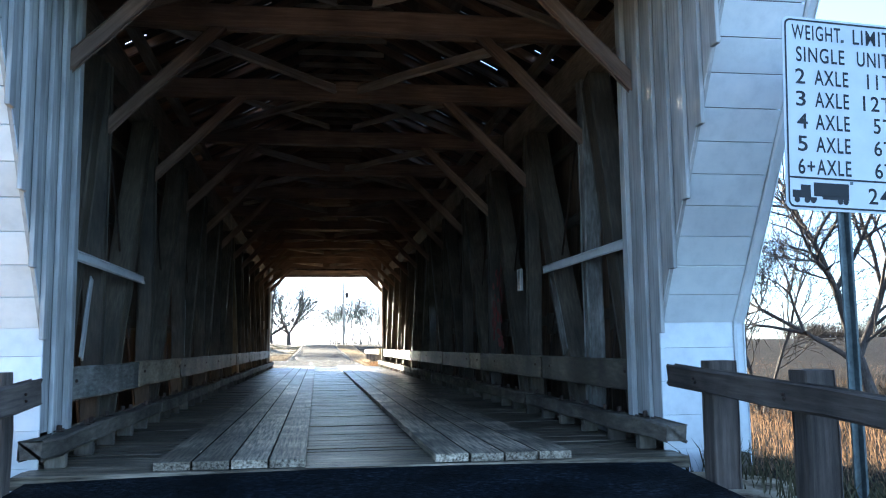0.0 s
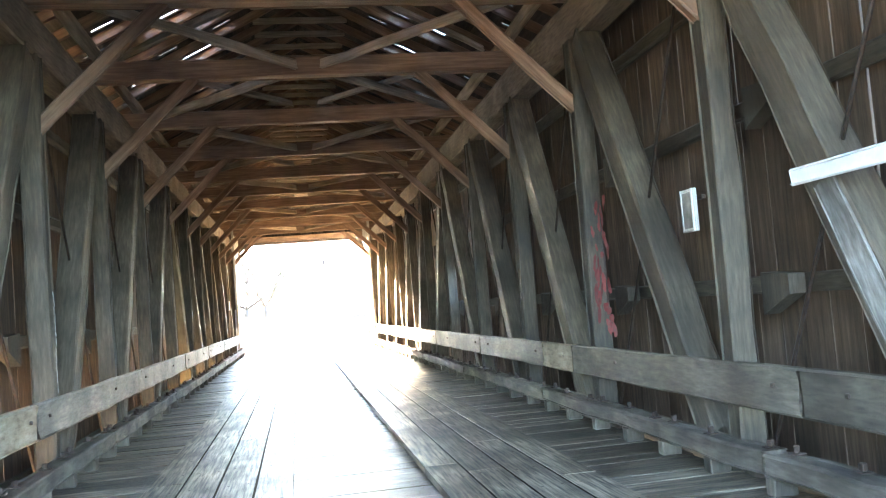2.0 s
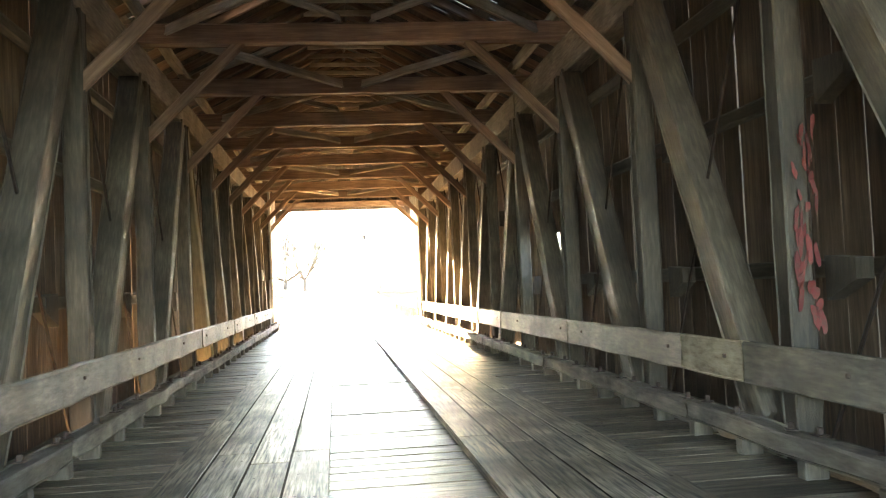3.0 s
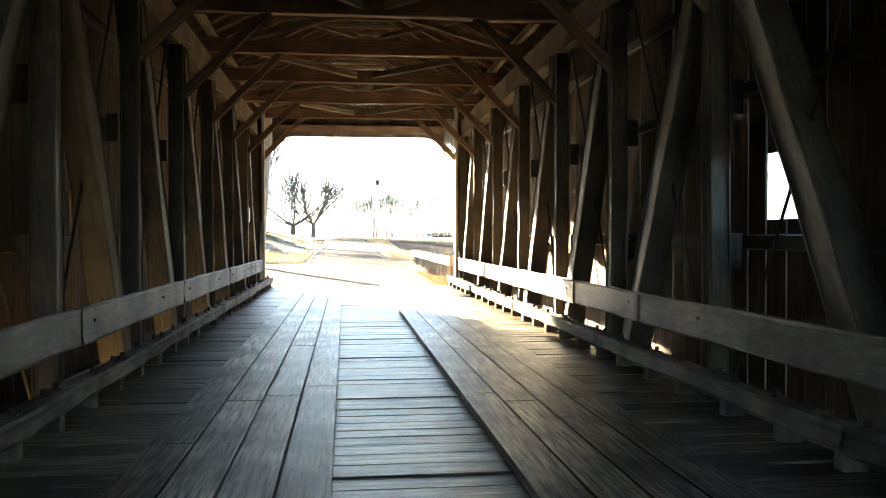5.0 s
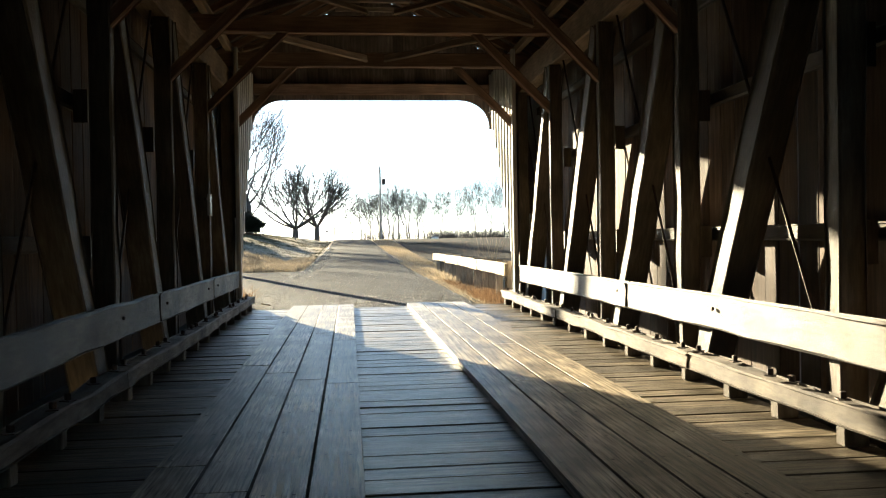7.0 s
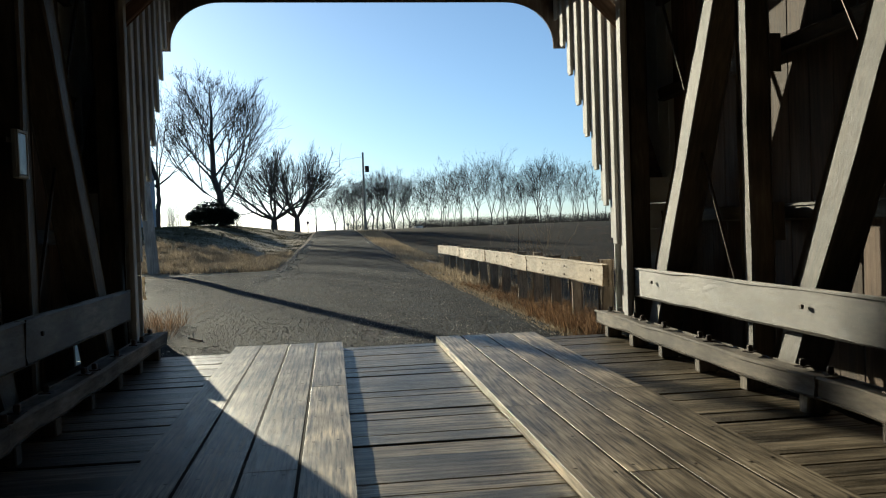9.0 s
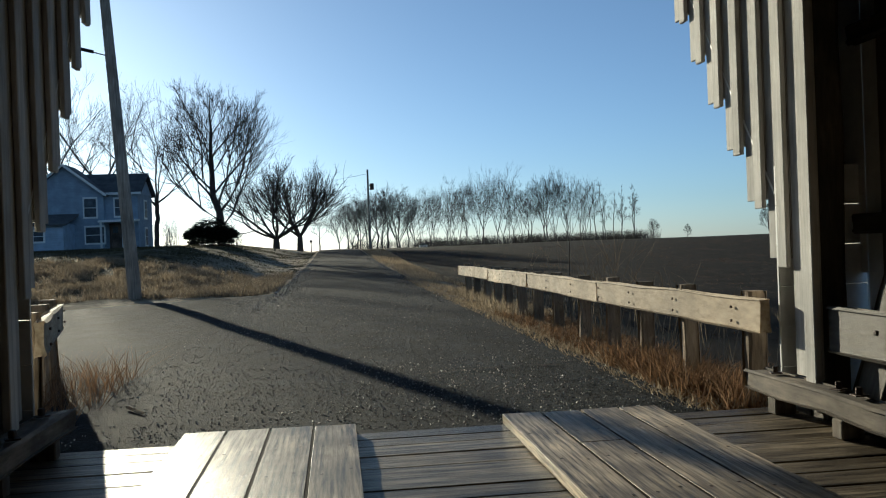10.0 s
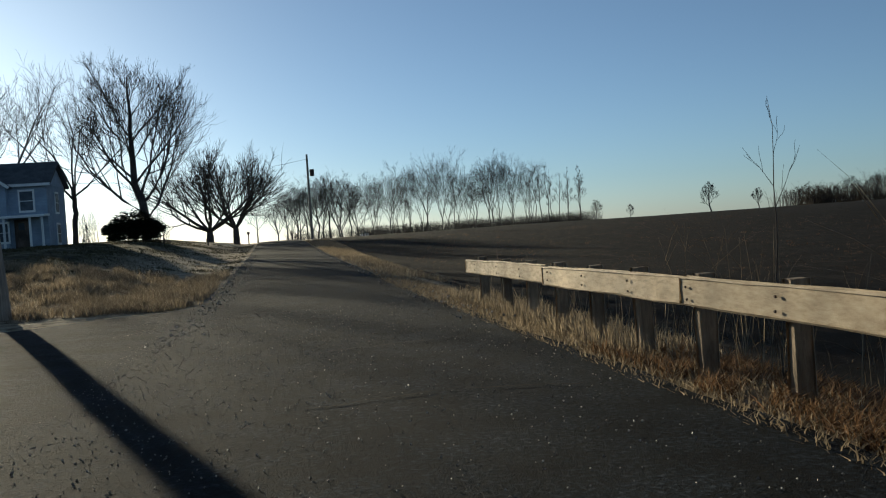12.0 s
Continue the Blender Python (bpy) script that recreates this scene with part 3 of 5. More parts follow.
for s in (1, -1):
    for y0, y1 in ((1.0, 9.4), (9.4, 17.9), (17.9, 26.6), (26.6, 35.4)):
        timber("wall_plate", (XM + s * (XR - XM + 0.02), y0 + 0.004, 4.6), (XM + s * (XR - XM + 0.02), y1 - 0.004, 4.6), 0.11, 0.15, PALE_BLOCK, roof, (1, 0, 0), 7)
nb = 13
rr_ = random.Random(29)
slope = math.degrees(math.atan2(RIDGE_Z - EAVE_Z, EAVE_X))
for s in (1, -1):
    for q in range(nb):
        u = (q + 0.5) / nb
        x, z = XM + s * EAVE_X * (1 - u), EAVE_Z + (RIDGE_Z - EAVE_Z) * u + 0.09
        # boards meet just past a rafter; some joints stand open and let daylight in
        step = rr_.randrange(1, 5)
        y0 = Y_ROOF0
        while y0 < Y_ROOF1:
            y1 = Y_ROOF0 + 0.66 + PITCH / 4 * step
            if y1 > Y_ROOF1 - 0.6:
                y1 = Y_ROOF1
            open_joint = 1 < q < 9 and 7.0 < y1 < 19.0
            put("roof_board", box_mesh(slope_len / nb, round(y1 - y0 - (rr_.choice((0.05, 0.07, 0.06, 0.0, 0.0)) if open_joint else 0.0), 2), 0.022, 0.003, "roof"), ROOFING, roof, pose(x, (y0 + y1) / 2, z, 0, s * slope, 0))
            y0 = y1
            step += rr_.choice((2, 3, 4)) if 7 < y1 < 16 else 8

# ---- portals ----
ARCH_TOP, ARCH_SPRING, ARCH_R = 4.09, 3.55, 0.62


def portal(name, jamb, out, label, kink, steep, D):
    """A sheltered portal: out is +1 where the outside lies towards +y. d counts from the jamb outwards."""
    t = thing(name, (XM, jamb, 0), label=label, category="portal", kind="structure")
    r = random.Random(81)
    Y = lambda d: jamb + out * d

    def lower(d):
        return 0.26 if d < (0.56 if out < 0 else 0.3) else max(1.0, 1.03 + (d - kink) * steep)

    for xi, s, outer in ((2.47, 1, SIDE_R), (-2.33, -1, SIDE_L)):
        # upright boards of the reveal, stepped along the slope, with proud battens
        d = kink - (0.7 if out < 0 else 0.6)
        while d < D - 0.05:
            w = 0.3
            z0 = lower(d + w)
            if out < 0 and z0 > 0.5:
                # cut along the slope
                za, zb = (1.02 + (q - kink + 0.1) * steep for q in (d, d + w))
                vs = [(xi + s * dx, Y(dd), zz) for dx in (0.0425, 0.0675) for dd, zz in ((d + 0.005, za), (d + w - 0.005, zb), (d + w - 0.005, 4.6), (d + 0.005, 4.6))]
                put("reveal_board", mesh_from("reveal", vs, [[0, 1, 2, 3], [7, 6, 5, 4], [0, 4, 5, 1], [1, 5, 6, 2], [2, 6, 7, 3], [3, 7, 4, 0]]), BATTEN, t)
                z0 = za
            else:
                put("reveal_board", box_mesh(0.025, w - 0.01, round(4.6 - z0, 2), 0.003, "rev"), BATTEN, t, pose(xi + s * 0.055, Y(d + w / 2), (4.6 + z0) / 2))
            if d > 0:
                put("batten", box_mesh(0.035, 0.11, round(4.6 - z0 + 0.06, 2), 0.005, "bat"), BATTEN, t, pose(xi + s * 0.02, Y(d + 0.06), (4.6 + z0 - 0.06) / 2, 0, 0, r.uniform(-1.5, 1.5)))
            d += w
        put("jamb", box_mesh(0.05, 0.12, 4.35, 0.006, "jamb"), BATTEN, t, pose(xi + s * 0.015, Y(-0.09), 0.24 + 2.175))
        # upright foot of the face, then the sloping boards above it
        w = abs(outer - xi) + 0.02
        xm = (outer + xi) / 2 + s * 0.05
        for q in range(5 if out < 0 else 7):
            put("face_board", box_mesh(w, 0.022, 0.274, 0.003, "face"), WHITE, t, pose(xm, Y(kink - 0.11), -0.13 + 0.276 * q))
        up = 0.0 if out < 0 else 0.42
        a, b = Vector((0, kink - 0.1, 1.05 + up)), Vector((0, D - 0.08 - up / 2, 1.05 + up + (D + 0.02 - kink - up / 2) * steep))
        n_b = 12
        ang = math.degrees(math.atan2((b - a).z, (b - a).y))
        for q in range(n_b):
            c = a + (b - a) * ((q + 0.5) / n_b)
            ln = (b - a).length / n_b
            put("face_board", box_mesh(w, ln - 0.007, 0.022, 0.003, "slope"), WHITE, t, pose(xm, Y(c.y), c.z, out * ang))
        mid = (a + b) / 2
        put("backing", box_mesh(w - 0.03, (b - a).length, 0.012, 0.002, "back"), DARK_FENCE, t, pose(xm, Y(mid.y), mid.z, out * ang) @ pose(0, 0, 0.02))
        # corner trim and the outer cheek
        timber("corner_trim", (outer + s * 0.115, Y(kink - 0.1), -0.3), (outer + s * 0.115, Y(kink - 0.1), 1.08), 0.1, 0.06, WHITE, t, (1, 0, 0), 2, wob=0.002)
        timber("corner_trim", (outer + s * 0.115, Y(a.y), a.z), (outer + s * 0.115, Y(b.y), b.z), 0.1, 0.06, WHITE, t, (1, 0, 0), 3, wob=0.002)
        d = -0.6
        while d < D - 0.05:
            z0 = -0.6 if d < kink - 0.42 else 1.05 + (d + (0.45 if out < 0 else 0.1) - kink) * steep
            if z0 < 4.5:
                put("cheek_board", box_mesh(0.022, 0.28, round(4.6 - z0, 2), 0.003, "cheek"), WHITE, t, pose(outer + s * 0.03, Y(d + 0.15), (4.6 + z0) / 2))
            d += 0.288
        # stone-like footing under the foot of the face
        put("footing", box_mesh(w + 0.25, 0.7, 1.2, 0.03, "foot"), CONCRETE, t, pose(xm, Y(kink - 0.2), -0.86))
    # gable boards over the rounded opening
    x = -3.3 + XM
    wb = 0.22
    yg = Y(D)
    while x < XM + 3.3:
        xc = x + wb / 2
        inner = 2.42 - abs(xc - XM)
        if inner < 0:
            z0 = 3.75 if inner > -0.3 else 3.9
        elif inner < ARCH_R:
            z0 = 0.14 + ARCH_SPRING + math.sqrt(max(0, ARCH_R**2 - (ARCH_R - inner) ** 2)) * (ARCH_TOP - ARCH_SPRING) / ARCH_R
        else:
            z0 = ARCH_TOP + 0.05
        z1 = RIDGE_Z + 0.1 - abs(xc - XM) * (RIDGE_Z - EAVE_Z) / EAVE_X
        if out > 0 and -0.3 < xc + wb / 2 < 1.0:
            # a row of small notches in the board edges lets daylight through
            h, e = wb / 2, 5.03
            ring = [(-h, z0), (h, z0), (h, e - 0.016), (h - 0.032, e - 0.016), (h - 0.032, e + 0.016), (h, e + 0.016), (h, z1), (-h, z1)]
            vs = [(xc + px, yg + dy, pz) for dy in (-0.0125, 0.0125) for px, pz in ring]
            put("gable_board", mesh_from("notched_board", vs, [list(range(8)), list(range(15, 7, -1))] + [[q, 8 + q, 8 + (q + 1) % 8, (q + 1) % 8] for q in range(8)]), DARK_FENCE, t)
        else:
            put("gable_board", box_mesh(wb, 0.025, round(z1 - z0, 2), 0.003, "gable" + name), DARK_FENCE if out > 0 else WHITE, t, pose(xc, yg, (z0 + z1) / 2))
        x += wb
    # curved arch edge, one strip with thickness
    pts = [(2.42, ARCH_SPRING - 0.06)]
    for q in range(13):
        an = math.pi / 2 * q / 12
        pts.append((2.42 - ARCH_R * (1 - math.cos(an)), ARCH_SPRING + (ARCH_TOP - ARCH_SPRING) * math.sin(an)))
    path = pts + [(-px, pz) for px, pz in reversed(pts)]
    v, f = [], []
    for q, (px, pz) in enumerate(path):
        p0, p1 = path[max(0, q - 1)], path[min(len(path) - 1, q + 1)]
        tx, tz = p1[0] - p0[0], p1[1] - p0[1]
        ln = math.hypot(tx, tz)
        nxv, nzv = tz / ln, -tx / ln
        hgt = 0.16
        for dn in (0, hgt):
            for dy in (-0.045, -0.015):
                v.append((XM + px + nxv * dn * 1.0, yg + out * dy, pz + nzv * dn * 1.0))
    for q in range(len(path) - 1):
        o = 4 * q
        f += [[o, o + 1, o + 5, o + 4], [o + 1, o + 3, o + 7, o + 5], [o + 3, o + 2, o + 6, o + 7], [o + 2, o, o + 4, o + 6]]
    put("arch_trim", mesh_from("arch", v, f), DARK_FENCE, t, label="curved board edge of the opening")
    timber("lintel", (XM - 2.9, Y(D - 0.12), 4.3), (XM + 2.9, Y(D - 0.12), 4.3), 0.12, 0.22, TIE_WOOD, t, (0, 1, 0), 2)
    return t


portal("portal_near", Y_IN, -1, "white boarded portal with sloping cheeks", 0.62, 1.7, 2.2)
portal("portal_far", Y_OUT, 1, "worn board portal with stepped battens and rounded opening", 0.47, 1.36, 2.5)

# ---- white boards and paint inside the near portal ----
def white_board(x, y0, y1, z, group_label):
    t = thing("cross_board", (x, y0, z), label=group_label, category="board", group="white cross boards")
    timber("board", (x, y0, z), (x, y1, z + 0.01), 0.035, 0.1, WHITE, t, (1, 0, 0), 5, wob=0.002)
    return t


white_board(2.555, 3.3, 6.52, 1.82, "white painted board nailed across the first posts")
white_board(-2.435, 3.3, 6.75, 1.71, "white painted board nailed across the first posts")
strip = thing("brace_strip", (2.56, 6.2, 0.78), label="worn pale board nailed to a leaning brace", category="board")
timber("board", (2.596, 5.76, 0.78), (2.596, 6.3, 1.79), 0.022, 0.2, WORN_PALE, strip, (1, 0, 0), 6, wob=0.002)
strip = thing("brace_strip", (-2.46, 4.2, 0.8), label="narrow worn pale board nailed to a leaning brace", category="board")
timber("board", (-2.468, 4.16, 0.8), (-2.468, 4.46, 1.56), 0.022, 0.12, BATTEN, strip, (1, 0, 0), 6, wob=0.002)


def blob(seed, w, h, n=18):
    """A flat irregular patch of paint, 3 mm thick, in the yz plane."""
    r = random.Random(seed)
    ring = [(w / 2 * math.cos(2 * math.pi * k / n) * r.uniform(0.6, 1.0), h / 2 * math.sin(2 * math.pi * k / n) * r.uniform(0.6, 1.0)) for k in range(n)]
    v = [(x, a, b) for x in (-0.0015, 0.0015) for a, b in ring]
    f = [list(range(n)), list(range(2 * n - 1, n - 1, -1))] + [[k, (k + 1) % n, n + (k + 1) % n, n + k] for k in range(n)]
    return mesh_from("paint", v, f)


graffiti = thing("graffiti", (2.7, POSTS[2] - 0.11, 0.95), label="smeared red paint marks on a post", category="graffiti")
rg = random.Random(17)
for k in range(34):
    u = k / 33
    w, h = rg.uniform(0.012, 0.05) * (1.7 if u < 0.45 else 1), rg.uniform(0.08, 0.26)
    put("paint_stroke", blob(90 + k, w, h, 14), RED_PAINT, graffiti, pose(2.71 + rg.uniform(-0.08, 0.08), POSTS[2] - 0.112 - 0.0004 * k, 0.88 + 1.3 * u, rg.uniform(-25, 25), 0, 0) @ pose(0, 0, 0, 0, 0, 90))


chalk = thing("graffiti", (-2.457, POSTS[2] + 0.06, 1.2), label="dripping white paint scrawl on a post", category="graffiti")
for k in range(13):
    u = k / 12
    put("paint_stroke", blob(140 + k, rg.uniform(0.012, 0.03), rg.uniform(0.05, 0.13), 12), BATTEN, chalk, pose(-2.4565 + 0.0003 * k, POSTS[2] + 0.05 + rg.uniform(-0.02, 0.02), 0.78 + 0.85 * u, rg.uniform(-35, 35), 0, 0))


def notice_box(x, y, z, sgn, sheet):
    t = thing("notice_box", (x, y, z), label="small white framed case fixed to a bridge post", category="notice box", group="notice boxes")
    X = x - sgn * 0.021
    put("backing", box_mesh(0.03, 0.19, 0.31, 0.004, "nb"), BATTEN, t, pose(x, y, z))
    for dy in (-0.082, 0.082):
        put("frame_bar", box_mesh(0.012, 0.018, 0.31, 0.003, "nbv"), BATTEN, t, pose(X, y + dy, z))
    for dz in (-0.144, 0.144):
        put("frame_bar", box_mesh(0.012, 0.142, 0.018, 0.003, "nbh"), BATTEN, t, pose(X, y, z + dz))
    put("pane", box_mesh(0.006, 0.142, 0.26, 0.001, "nbg" + sheet.name), sheet, t, pose(x - sgn * 0.019, y, z))
    put("bracket", box_mesh(0.03, 0.1, 0.03, 0.003, "nbb"), IRON, t, pose(x + sgn * 0.03, y - 0.12, z + 0.08))
    return t


notice_box(2.56, 7.83, 1.8, 1, FADED_SHEET)
notice_box(-2.44, 30.6, 1.77, -1, FADED_SHEET)

# ---- roadside guard fences ----
def plank_fence(name, a, b, joints, top_a, top_b, plank_h, posts, post_w, wood, seed, label, group="", out=1, post_wood=None, rise=0.03):
    """Planks on the road side of stout posts; a and b are (x, y)."""
    post_wood = post_wood or wood
    t = thing(name, (a[0], a[1], 0), label=label, category="fence", group=group)
    r = random.Random(seed)

    def along(y, dx=0.0, dz=0.0):
        u = (y - a[1]) / (b[1] - a[1])
        return Vector((a[0] + (b[0] - a[0]) * u + dx, y, top_a + (top_b - top_a) * u + dz))

    cuts = [a[1], *joints, b[1]]
    sg = 1 if b[1] > a[1] else -1
    for k, (p, q) in enumerate(zip(cuts, cuts[1:])):
        wobz = r.uniform(-0.012, 0.012)
        timber("plank", along(p + sg * 0.004, 0, -plank_h / 2 + wobz), along(q - sg * 0.004, 0, -plank_h / 2 - wobz), 0.085, plank_h, wood, t, (1, 0, 0), seed + k, wob=0.006)
    for k, yp in enumerate(posts):
        c = along(yp, out * (0.045 + post_w / 2), 0)
        g = ground_z(c.x, c.y) - 0.3
        top = c.z + rise + r.uniform(-0.01, 0.015)
        ob = timber("post", (c.x, c.y, g), (c.x + r.uniform(-0.02, 0.02), c.y + r.uniform(-0.02, 0.02), top), post_w, post_w * 0.9, post_wood, t, (1, 0, 0), seed + 20 + k % 4, wob=0.008)
        for dz in (-0.075, -plank_h + 0.065):
            put("bolt", box_mesh(0.016, 0.02, 0.02, 0.004, "fpb"), IRON, t, Matrix.Translation(along(yp + r.uniform(-0.02, 0.02), -out * 0.05, dz)))
    return t


plank_fence("guard_fence", (2.41, 33.6), (2.66, 49.9), (37.5, 41.35, 45.2), 0.75, 0.683, 0.24, (34.05, 35.2, 36.35, 37.4, 38.6, 39.95, 41.24, 42.45, 43.7, 44.95, 46.25, 47.55, 49.1), 0.145, FENCE_WOOD, 101,
            "sunlit pale plank fence on square posts beside the road", post_wood=POST_WOOD, rise=0.035)
plank_fence("guard_fence_near", (2.34, 2.15), (2.52, -3.0), (-1.2,), 0.72, 0.49, 0.165, (1.67, 0.57, -0.55, -1.7), 0.2, DARK_FENCE, 131,
            "dark weathered heavy plank guard rail on stout posts", "approach guard rails", rise=0.06)
plank_fence("guard_fence_near", (-2.26, 2.28), (-2.44, -3.0), (-1.0,), 0.683, 0.45, 0.185, (1.95, 0.85, -0.3, -1.5), 0.2, DARK_FENCE, 141,
            "dark weathered heavy plank guard rail on stout posts", "approach guard rails", out=-1, rise=0.06)
plank_fence("guard_fence", (-2.45, 34.0), (-3.35, 37.35), (), 0.8, 0.76, 0.25, (34.35, 35.7, 37.05), 0.15, FENCE_WOOD, 151, "short pale plank fence by the portal", out=-1, post_wood=POST_WOOD)

# ---- weight limit sign ----
def rounded_plate(w, h, th, r, n=5):
    pts = []
    for cx, cz, a0 in ((w / 2 - r, h / 2 - r, 0), (-w / 2 + r, h / 2 - r, 90), (-w / 2 + r, -h / 2 + r, 180), (w / 2 - r, -h / 2 + r, 270)):
        for k in range(n + 1):
            an = radians(a0 + 90 * k / n)
            pts.append((cx + r * math.cos(an), cz + r * math.sin(an)))
    m = len(pts)
    v = [(x, -th / 2, z) for x, z in pts] + [(x, th / 2, z) for x, z in pts]
    f = [list(range(m)), list(range(2 * m - 1, m - 1, -1))] + [[k, m + k, m + (k + 1) % m, (k + 1) % m] for k in range(m)]
    return mesh_from("plate", v, f), pts


def text_mesh(text, height, width, thick=0.001):
    """Letters of that height, fitted to that width."""
    cu = bpy.data.curves.new("letters", "FONT")
    cu.body, cu.size, cu.extrude, cu.offset = text, 1.0, 0.0, 0.012
    cu.space_character = 1.15
    ob = bpy.data.objects.new("letters", cu)
    scene.collection.objects.link(ob)
    deps = bpy.context.evaluated_depsgraph_get()
    me = bpy.data.meshes.new_from_object(ob.evaluated_get(deps))
    bpy.data.objects.remove(ob)
    co = [v.co for v in me.vertices]
    x0, x1, y0, y1 = min(c.x for c in co), max(c.x for c in co), min(c.y for c in co), max(c.y for c in co)
    me.transform(Matrix.Diagonal((width / (x1 - x0), height / (y1 - y0), 1, 1)) @ Matrix.Translation((-x0, -y0, 0)))
    me.materials.clear()
    return me


def weight_sign(at):
    W, Hh = 0.9, 1.28
    x0, y0, z0 = at
    t = thing("road_sign", (x0, y0 + 0.05, -0.4), label="white weight limit sign with black lettering on a steel post", category="road sign")
    base = pose(x0, y0, z0, 0, 2, 2)
    plate, _ = rounded_plate(W, Hh, 0.004, 0.05)
    panel = put("panel", plate, SIGN_WHITE, t, base)
    ring_v, ring_f = [], []
    _, o = rounded_plate(W - 0.03, Hh - 0.03, 0.001, 0.042)
    _, i = rounded_plate(W - 0.055, Hh - 0.055, 0.001, 0.034)
    m = len(o)
    for ring in (o, i):
        ring_v += [(x, -0.0045, z) for x, z in ring]
    ring_f = [[k, (k + 1) % m, m + (k + 1) % m, m + k] for k in range(m)]
    put("border", mesh_from("border", ring_v, ring_f), BLACK_INK, panel, base)
    put("rule", box_mesh(W - 0.05, 0.002, 0.012, 0.0005, "rule"), BLACK_INK, panel, base @ pose(0, -0.004, -Hh / 2 + 0.21))
    z = 0.487
    axle = ("AXLE", -0.229, 0.247)
    for words in ((("WEIGHT", -0.383, 0.355), ("LIMIT", 0.061, 0.28)), (("SINGLE", -0.355, 0.35), ("UNIT", 0.086, 0.24)),
                  (("2", -0.365, 0.07), axle, ("11T", 0.155, 0.18)), (("3", -0.365, 0.07), axle, ("12T", 0.12, 0.215)),
                  (("4", -0.362, 0.078), axle, ("5T", 0.19, 0.145)), (("5", -0.36, 0.07), axle, ("6T", 0.19, 0.145)),
                  (("6+", -0.36, 0.118), axle, ("6T", 0.19, 0.145))):
        for text, x, w in words:
            put("lettering", text_mesh(text, 0.102, w), BLACK_INK, panel, base @ pose(x, -0.0045, z, 90))
        z -= 0.149
    put("lettering", text_mesh("24T", 0.105, 0.26), BLACK_INK, panel, base @ pose(0.135, -0.0045, -Hh / 2 + 0.06, 90))
    # the truck symbol: cab, trailer and wheels
    zt = -Hh / 2 + 0.115
    for dx, dz, w, h in ((-0.375, -0.012, 0.06, 0.05), (-0.312, 0.006, 0.07, 0.085), (-0.13, 0.022, 0.25, 0.09), (-0.27, -0.04, 0.07, 0.02), (-0.1, -0.028, 0.19, 0.025)):
        put("truck_symbol", box_mesh(w, 0.002, h, 0.0006, "tr"), BLACK_INK, panel, base @ pose(dx, -0.004, zt + dz))
    for dx in (-0.375, -0.305, -0.262, -0.07, -0.03):
        me = mesh_from("wheel", [(0.02 * math.cos(k * math.pi / 6), 0, 0.02 * math.sin(k * math.pi / 6)) for k in range(12)], [list(range(12))])
        put("truck_symbol", me, BLACK_INK, panel, base @ pose(dx, -0.0052, zt - 0.05))
    # U-channel post
    pv = [(-0.045, 0.0), (-0.03, 0.0), (-0.022, 0.035), (0.022, 0.035), (0.03, 0.0), (0.045, 0.0), (0.045, 0.006), (0.034, 0.006), (0.026, 0.041), (-0.026, 0.041), (-0.034, 0.006), (-0.045, 0.006)]
    zlo, zhi = -0.9, z0 + Hh / 2 - 0.08
    v = [(x, y, zz) for zz in (zlo, zhi) for x, y in pv]
    f = [[k, (k + 1) % 12, 12 + (k + 1) % 12, 12 + k] for k in range(12)] + [list(range(11, -1, -1)), list(range(12, 24))]
    put("post", mesh_from("channel", v, f), STEEL, t, pose(x0 - 0.06, y0 + 0.004, 0))
    for dz in (0.5, -0.45):
        put("bolt", box_mesh(0.02, 0.008, 0.02, 0.003, "sb"), STEEL, t, pose(x0, y0 - 0.005, z0 + dz))
    return t


weight_sign((3.09, 0.9, 2.34))

